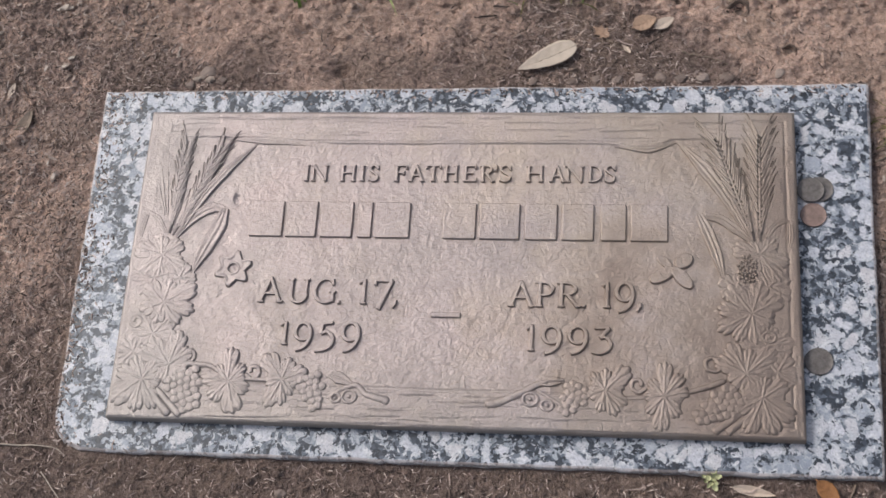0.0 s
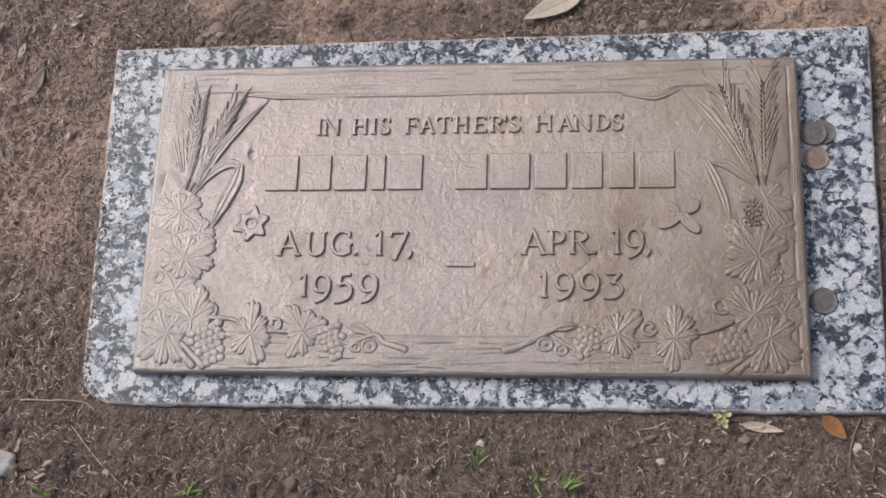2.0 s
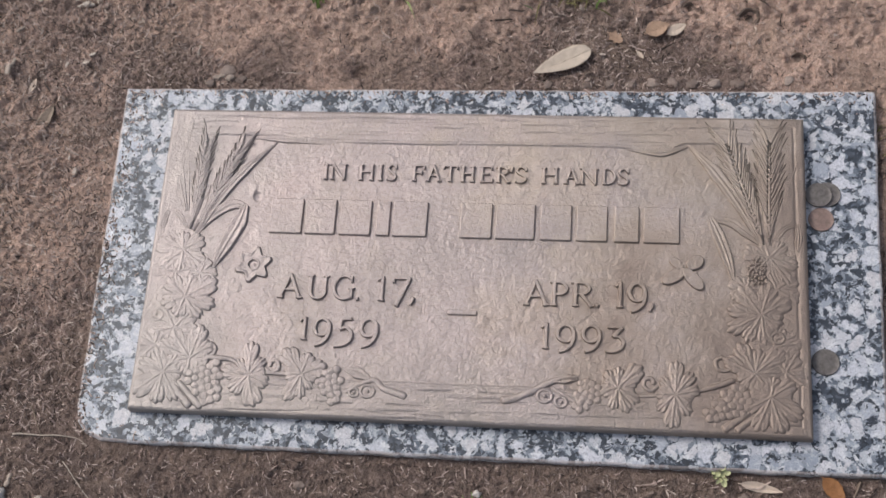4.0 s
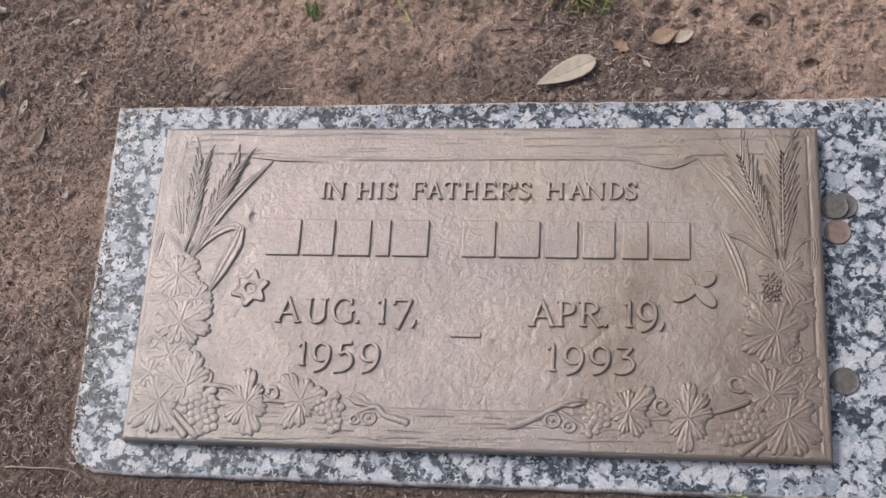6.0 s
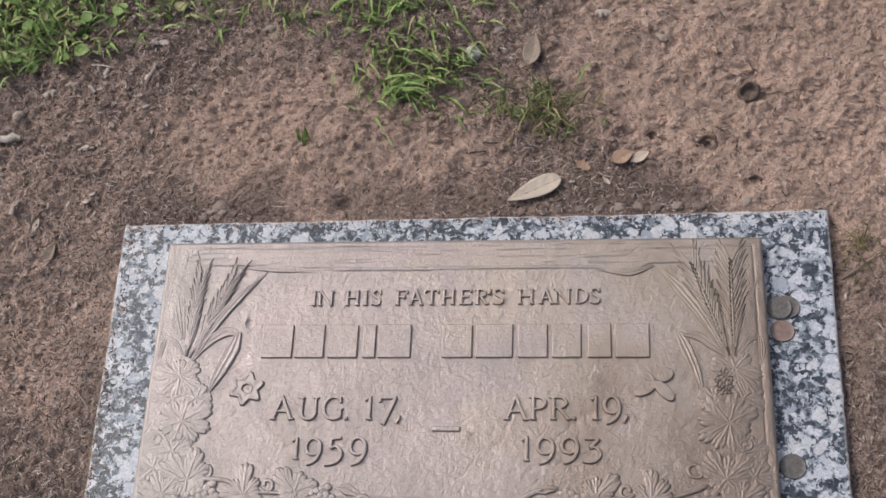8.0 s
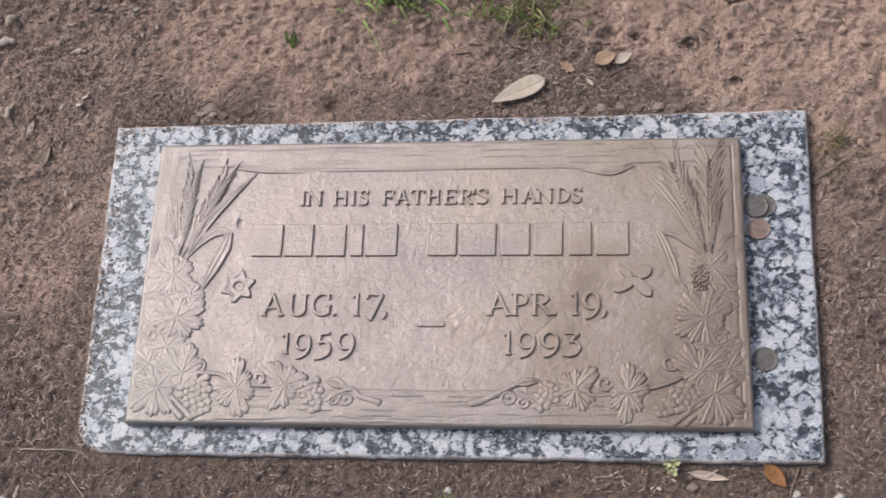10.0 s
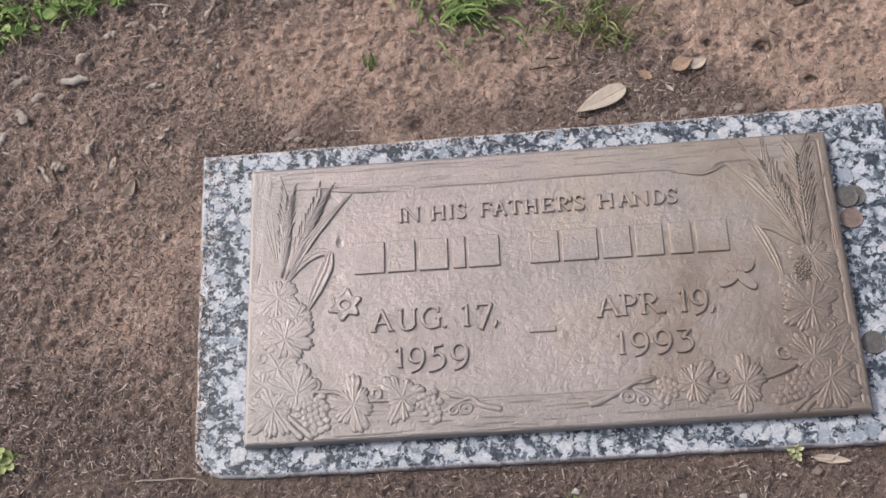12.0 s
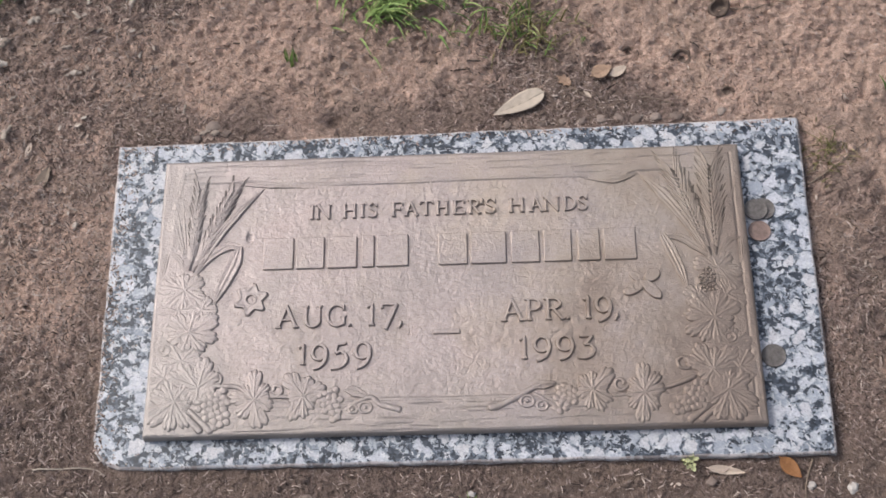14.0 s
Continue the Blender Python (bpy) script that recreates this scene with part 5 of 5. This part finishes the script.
leaf("fallen_leaf", -0.4487, 0.1500, 68, 0.036, 0.0135, BARK, "curled brown bark-like leaf on thatch", 0.4, 0.002, (0, 0), 0.85)
leaf("fallen_leaf", 0.1285, 0.2490, -35, 0.017, 0.011, RUST_LEAF, "crumbled dull brown leaf scrap on soil", 0.3, 0.005, (6, 4), 0.9, ragged=0.4, seed=4)
leaf("fallen_leaf", 0.1530, 0.2270, -48, 0.010, 0.0045, PALE_LEAF, "tiny pale leaf scrap on soil", 0.3, 0.002, (0, 0), 0.9, ragged=0.25, seed=5)
leaf("fallen_leaf", 0.0725, 0.3950, 82, 0.045, 0.020, BARK, "faded brown leaf behind a grass tuft", 0.25, 0.007, (0, 6), 0.8)
leaf("fallen_leaf", -0.4690, 0.1890, 75, 0.017, 0.006, PALE_LEAF, "narrow pale leaf scrap on thatch", 0.3, 0.002, (0, 0), 0.9)


# ---- wood chips, pebbles, pods, twigs ----
def wood_chip(x, y, turn, long, wide, tall, seed, label="weathered pale wood chip on soil"):
    rng = random.Random(seed)
    bm = bmesh.new()
    rows = []
    for i in range(7):
        f = i / 6
        w = wide / 2 * (0.45 + 0.55 * math.sin(math.pi * (0.12 + 0.76 * f))) * rng.uniform(0.6, 1.25)
        h = tall * (0.5 + 0.5 * math.sin(math.pi * (0.1 + 0.8 * f))) * rng.uniform(0.8, 1.15)
        bow = rng.uniform(-0.06, 0.10) * long * math.sin(math.pi * f)
        rows.append([bm.verts.new(((f - 0.5) * long, bow + w * u * rng.uniform(0.92, 1.08), h * v)) for u, v in ((-1, 0), (-0.95, 0.6), (-0.4, 1.0), (0.35, 0.93), (0.9, 0.62), (1, 0))])
    for r0, r1 in zip(rows, rows[1:]):
        for j in range(6):
            bm.faces.new((r0[j], r0[(j + 1) % 6], r1[(j + 1) % 6], r1[j]))
    bm.faces.new(rows[0])
    bm.faces.new(rows[-1][::-1])
    bmesh.ops.recalc_face_normals(bm, faces=bm.faces)
    ob = tagged(part("wood_chip", bm, CHIP, smooth=False), label, "wood chip", "wood chips in the soil")
    p = on_ground(x, y, 0.0008)
    ob.matrix_world = pose(p.x, p.y, p.z, rng.uniform(-8, 8), rng.uniform(-8, 8), turn)
    return ob


for k, (x, y, turn, long, wide) in enumerate((
        (-0.5631, 0.2811, 40, 0.017, 0.008), (-0.5804, 0.2577, -62, 0.024, 0.011), (-0.5206, 0.2982, 3, 0.030, 0.010), (-0.4575, 0.3685, 8, 0.016, 0.007),
        (-0.5175, 0.3286, 85, 0.014, 0.008), (-0.5299, 0.1871, -20, 0.016, 0.012), (-0.5876, 0.3074, 20, 0.026, 0.011), (-0.4199, 0.3867, 80, 0.016, 0.005),
        (-0.3575, 0.4265, -15, 0.015, 0.008), (-0.3613, 0.3854, 70, 0.012, 0.005), (-0.5455, 0.1788, -58, 0.026, 0.005), (-0.3685, 0.3759, 65, 0.015, 0.006),
        (-0.4842, 0.3616, 20, 0.016, 0.010), (-0.4290, 0.2860, 4, 0.020, 0.006), (-0.5134, 0.3279, 60, 0.014, 0.011), (-0.4943, 0.2075, 75, 0.020, 0.006),
        (-0.5360, 0.2800, 25, 0.010, 0.007), (-0.2309, 0.4385, 15, 0.014, 0.009), (-0.3692, 0.4236, 10, 0.012, 0.008), (0.2159, 0.4144, -40, 0.015, 0.009),
        (0.1517, 0.4491, 5, 0.018, 0.010), (0.0352, 0.4287, 20, 0.016, 0.008), (-0.4839, 0.4197, 30, 0.012, 0.008), (-0.4400, 0.3180, 10, 0.014, 0.005),
        (-0.4050, 0.3400, 35, 0.011, 0.004), (-0.2690, 0.1965, 10, 0.012, 0.006), (-0.2575, 0.1955, 25, 0.009, 0.006), (-0.3520, 0.3050, 80, 0.010, 0.004),
        (-0.2950, 0.2290, 85, 0.012, 0.0035), (-0.4320, 0.3620, -50, 0.015, 0.005), (-0.6000, 0.2300, 70, 0.014, 0.008), (-0.4950, 0.2550, 30, 0.011, 0.004),
        (-0.3415, -0.2430, -3, 0.011, 0.0035), (-0.3270, -0.2435, -20, 0.007, 0.006), (-0.3831, -0.2361, 35, 0.010, 0.005), (-0.4145, -0.2199, 80, 0.013, 0.005), (-0.1190, -0.2278, 0, 0.008, 0.003),
        (-0.3900, -0.2480, 25, 0.012, 0.003))):
    wood_chip(x, y, turn, long, wide, wide * 0.45, k)


def chip_litter(count, seed, keep):
    X, Y, rng = scatter(count, seed, -0.66, 0.56, -0.32, 0.50, keep, 0.006)
    n = len(X)
    ring = np.array([(-1, 0, 0), (-0.6, -0.8, 0.1), (0.5, -1, 0), (1, 0.1, 0), (0.6, 0.9, 0.1), (-0.5, 1, 0)])
    cap = ring * (0.8, 0.75, 1) + (0, 0, 1.0)
    base = np.concatenate([ring, cap])
    faces = [[k, (k + 1) % 6, 6 + (k + 1) % 6, 6 + k] for k in range(6)] + [[6, 7, 8, 11], [8, 9, 10, 11]]
    a, le = rng.uniform(0, math.tau, n), (0.0012 + 0.0046 * rng.uniform(0, 1, n) ** 2.4) * (0.55 + 0.45 * step(-0.12, 0.05, Y - 0.5 * step(-0.38, -0.5, X)))
    w = le * rng.uniform(0.2, 0.5, n)
    v = base[None] * (1 + rng.normal(0, 0.13, (n, 12, 3))) * np.stack([le, w, w * 0.5], -1)[:, None]
    x = v[..., 0] * np.cos(a)[:, None] - v[..., 1] * np.sin(a)[:, None] + X[:, None]
    y = v[..., 0] * np.sin(a)[:, None] + v[..., 1] * np.cos(a)[:, None] + Y[:, None]
    z = v[..., 2] + rng.normal(0, 0.25, n)[:, None] * v[..., 0] + (ground_height(X, Y) + 0.0016)[:, None]
    f = (np.array(faces)[None] + (np.arange(n) * 12)[:, None, None]).reshape(-1, 4)
    me = raw_mesh("chip_litter", np.stack([x, y, z], -1).reshape(-1, 3).tolist(), f.tolist())
    return tagged(linked("chip_litter", me, LITTER, smooth=False), "small brown and pale chips of wood in the soil", "wood chips", kind="stuff")


LITTER = make_island("chip_litter", (0.0, (0.15, 0.108, 0.088)), (0.45, (0.30, 0.225, 0.185)), (0.8, (0.46, 0.365, 0.305)), (1.0, (0.62, 0.53, 0.455)))
chip_litter(8000, 71, lambda x, y: 0.10 - 0.085 * sandy(x, y) + 0.85 * step(-0.36, -0.50, x - 0.25 * y) + 0.55 * step(0.27, 0.36, y) * step(-0.18, -0.36, x) + 0.18 * step(-0.17, -0.22, y) + 0.3 * step(0.38, 0.44, x) * step(0.1, -0.05, y))


def pebble(x, y, r, flat, turn, seed, label="small pale pebble on soil"):
    bm = bmesh.new()
    blob(bm, (0, 0, 0), (r * 1.25, r, r * flat), 0, 0.5, seed, 3)
    ob = tagged(part("pebble", bm, PALE_PEBBLE if seed in (0, 1, 2, 3, 4, 13) else PEBBLE), label, "pebble", "pebbles in the soil")
    p = on_ground(x, y, r * flat * 0.35)
    ob.matrix_world = pose(p.x, p.y, p.z, 0, 0, turn)
    return ob


for k, (x, y, r, flat, turn) in enumerate(((0.3430, -0.2095, 0.0036, 0.7, 20), (0.3806, -0.2132, 0.0046, 0.7, 60), (0.1756, -0.2241, 0.0035, 0.6, 10), (-0.4280, -0.2360, 0.0120, 0.6, -20),
                                           (0.0050, 0.3985, 0.0085, 0.7, 60), (-0.2608, 0.2030, 0.0070, 0.35, 12), (-0.2470, 0.1950, 0.0045, 0.4, 0), (-0.1436, -0.2103, 0.0045, 0.4, 0),
                                           (-0.0563, -0.2443, 0.0042, 0.4, 40), (-0.1530, -0.2490, 0.0050, 0.4, 70), (0.2030, 0.1955, 0.0050, 0.3, 15), (0.1440, 0.1945, 0.0042, 0.3, 20),
                                           (0.1660, 0.1955, 0.0048, 0.25, 5), (0.0170, -0.2110, 0.0030, 0.7, 0),
                                           (0.2480, -0.2450, 0.0035, 0.4, 0), (0.2480, -0.2040, 0.0042, 0.4, 40),
                                           (0.1020, 0.1930, 0.0048, 0.4, 8), (0.1240, 0.1950, 0.0040, 0.45, 30), (0.1850, 0.1965, 0.0052, 0.4, -12), (0.2240, 0.1965, 0.0044, 0.4, 20),
                                           (0.2460, 0.1960, 0.0055, 0.35, 4), (0.0640, 0.1930, 0.0038, 0.45, 50), (-0.2780, 0.1900, 0.0040, 0.4, 15), (0.2950, 0.2010, 0.0042, 0.4, 70))):
    pebble(x, y, r, flat, turn, k)


def seed_pod(x, y, r, turn, label):
    """An opened round husk, dark inside."""
    bm = bmesh.new()
    n = 20
    rows = []
    for f, z in ((0.55, 0.0), (0.95, 0.30), (1.0, 0.55), (0.92, 0.80), (0.76, 0.92), (0.68, 0.78), (0.56, 0.42), (0.1, 0.36)):
        rows.append([bm.verts.new((1.2 * r * f * math.cos(a) * (1 + 0.07 * math.sin(3 * a)), r * f * math.sin(a), r * z * (1 + (0.38 * math.sin(a + 0.6) + 0.14 * math.sin(5 * a) if z > 0.5 else 0)))) for a in (math.tau * k / n for k in range(n))])
    for r0, r1 in zip(rows, rows[1:]):
        for k in range(n):
            bm.faces.new((r0[k], r0[(k + 1) % n], r1[(k + 1) % n], r1[k]))
    bm.faces.new(rows[-1])
    bm.faces.new(rows[0][::-1])
    bmesh.ops.recalc_face_normals(bm, faces=bm.faces)
    ob = tagged(part("seed_pod", bm, POD), label, "seed pod")
    p = on_ground(x, y, -0.06 * r)
    ob.matrix_world = pose(p.x, p.y, p.z, 6, -5, turn)


seed_pod(0.2590, 0.2760, 0.0112, 20, "dark brown round seed husk sunk in sandy soil")
seed_pod(0.3057, 0.2302, 0.0066, 0, "small hollow brown seed husk in sandy soil")
seed_pod(0.3060, 0.3350, 0.0105, 10, "dark seed husk with a stalk on sandy soil")
seed_pod(0.2004, 0.2898, 0.0066, 60, "small dark husk pressed into sandy soil")


def twig(points, r, label="thin dry stalk lying on soil", material=None):
    bm = bmesh.new()
    pts = [on_ground(p.x, p.y, r * 1.2 + 0.001) for p in spline([(x, y, 0) for x, y in points], 8 * len(points))]
    tube(bm, pts, [r * (1 - 0.6 * k / (len(pts) - 1)) for k in range(len(pts))], 6)
    return tagged(part("twig", bm, material or TWIG), label, "twig", "twigs on the soil")


twig(((-0.4177, -0.1773), (-0.385, -0.1775), (-0.3564, -0.1787), (-0.3435, -0.1854)), 0.0009, "thin pale root lying on thatch by the granite", ROOT)
twig(((-0.3647, -0.2006), (-0.3362, -0.2317), (-0.3033, -0.2604)), 0.0006, "thin pale stalk lying on thatch", ROOT)
twig(((-0.4050, -0.1500), (-0.3964, -0.1650), (-0.3864, -0.1823)), 0.0007)
twig(((0.3459, -0.1845), (0.3373, -0.2075), (0.3335, -0.2319)), 0.0011, "thin grey twig lying on soil by the granite")
twig(((0.310, 0.335), (0.345, 0.336), (0.385, 0.345)), 0.0012, "thin dark stalk on sandy soil")
twig(((0.1330, 0.2420), (0.1430, 0.2330), (0.1520, 0.2270)), 0.0007)
twig(((0.075, 0.300), (0.095, 0.297), (0.115, 0.299)), 0.0011, "dry pale stalk beneath a grass tuft")
twig(((0.2050, 0.2250), (0.2300, 0.2190), (0.2480, 0.2110)), 0.0009)
twig(((-0.4450, 0.3350), (-0.4300, 0.3450), (-0.4120, 0.3420)), 0.0008)
twig(((-0.5450, 0.2000), (-0.5320, 0.1700), (-0.5230, 0.1500)), 0.0013, "dark thin stick lying on thatch")
twig(((0.378, 0.112), (0.410, 0.133), (0.448, 0.162)), 0.0012, "dark thin root beside the granite")


def soil_spill(count, seed):
    """Grains and shreds of soil washed over the rim of the granite."""
    rng = np.random.RandomState(seed)
    x, y = rng.uniform(WX0, WX1, count), rng.uniform(WY0, WY1, count)
    left, low, back = x - (WX0 + 0.001), y - (WY0 + 0.001), (0.1815 + 0.008 * (x - WX0) / (WX1 - WX0)) - y
    rim = np.minimum(np.minimum(left / 1.3, back / 1.0), np.where(x < -0.28, np.hypot(np.maximum(0, 0.03 - left), np.maximum(0, 0.03 - low)) * -1 + 0.036, 1.0))
    ok = (rim > 0.0022) & (rng.uniform(0, 1, count) < np.exp(-np.maximum(rim, 0) / np.where(x < -0.32, 0.0058, 0.0035))) & (left > 0.004) & (low > 0.003) & (back > 0.003)
    x, y = x[ok], y[ok]
    n = len(x)
    a, le, w = rng.uniform(0, math.tau, n), 0.0006 + 0.0028 * rng.uniform(0, 1, n) ** 2, rng.uniform(0.0004, 0.0009, n)
    base = np.array([(-1, -1, 0), (1, -0.8, 0), (0.9, 1, 0), (-0.9, 0.8, 0), (0, 0, 1.1)])
    v = base[None] * np.stack([le, w, w], -1)[:, None]
    px = v[..., 0] * np.cos(a)[:, None] - v[..., 1] * np.sin(a)[:, None] + x[:, None]
    py = v[..., 0] * np.sin(a)[:, None] + v[..., 1] * np.cos(a)[:, None] + y[:, None]
    pz = v[..., 2] + GZ + 0.0001
    f = (np.array([[0, 1, 4], [1, 2, 4], [2, 3, 4], [3, 0, 4]])[None] + (np.arange(n) * 5)[:, None, None]).reshape(-1, 3)
    me = raw_mesh("soil_spill", np.stack([px, py, pz], -1).reshape(-1, 3).tolist(), f.tolist())
    return tagged(linked("soil_spill", me, THATCH, smooth=False), "brown soil grains spilt over the granite rim", "soil", kind="stuff")


soil_spill(90000, 81)
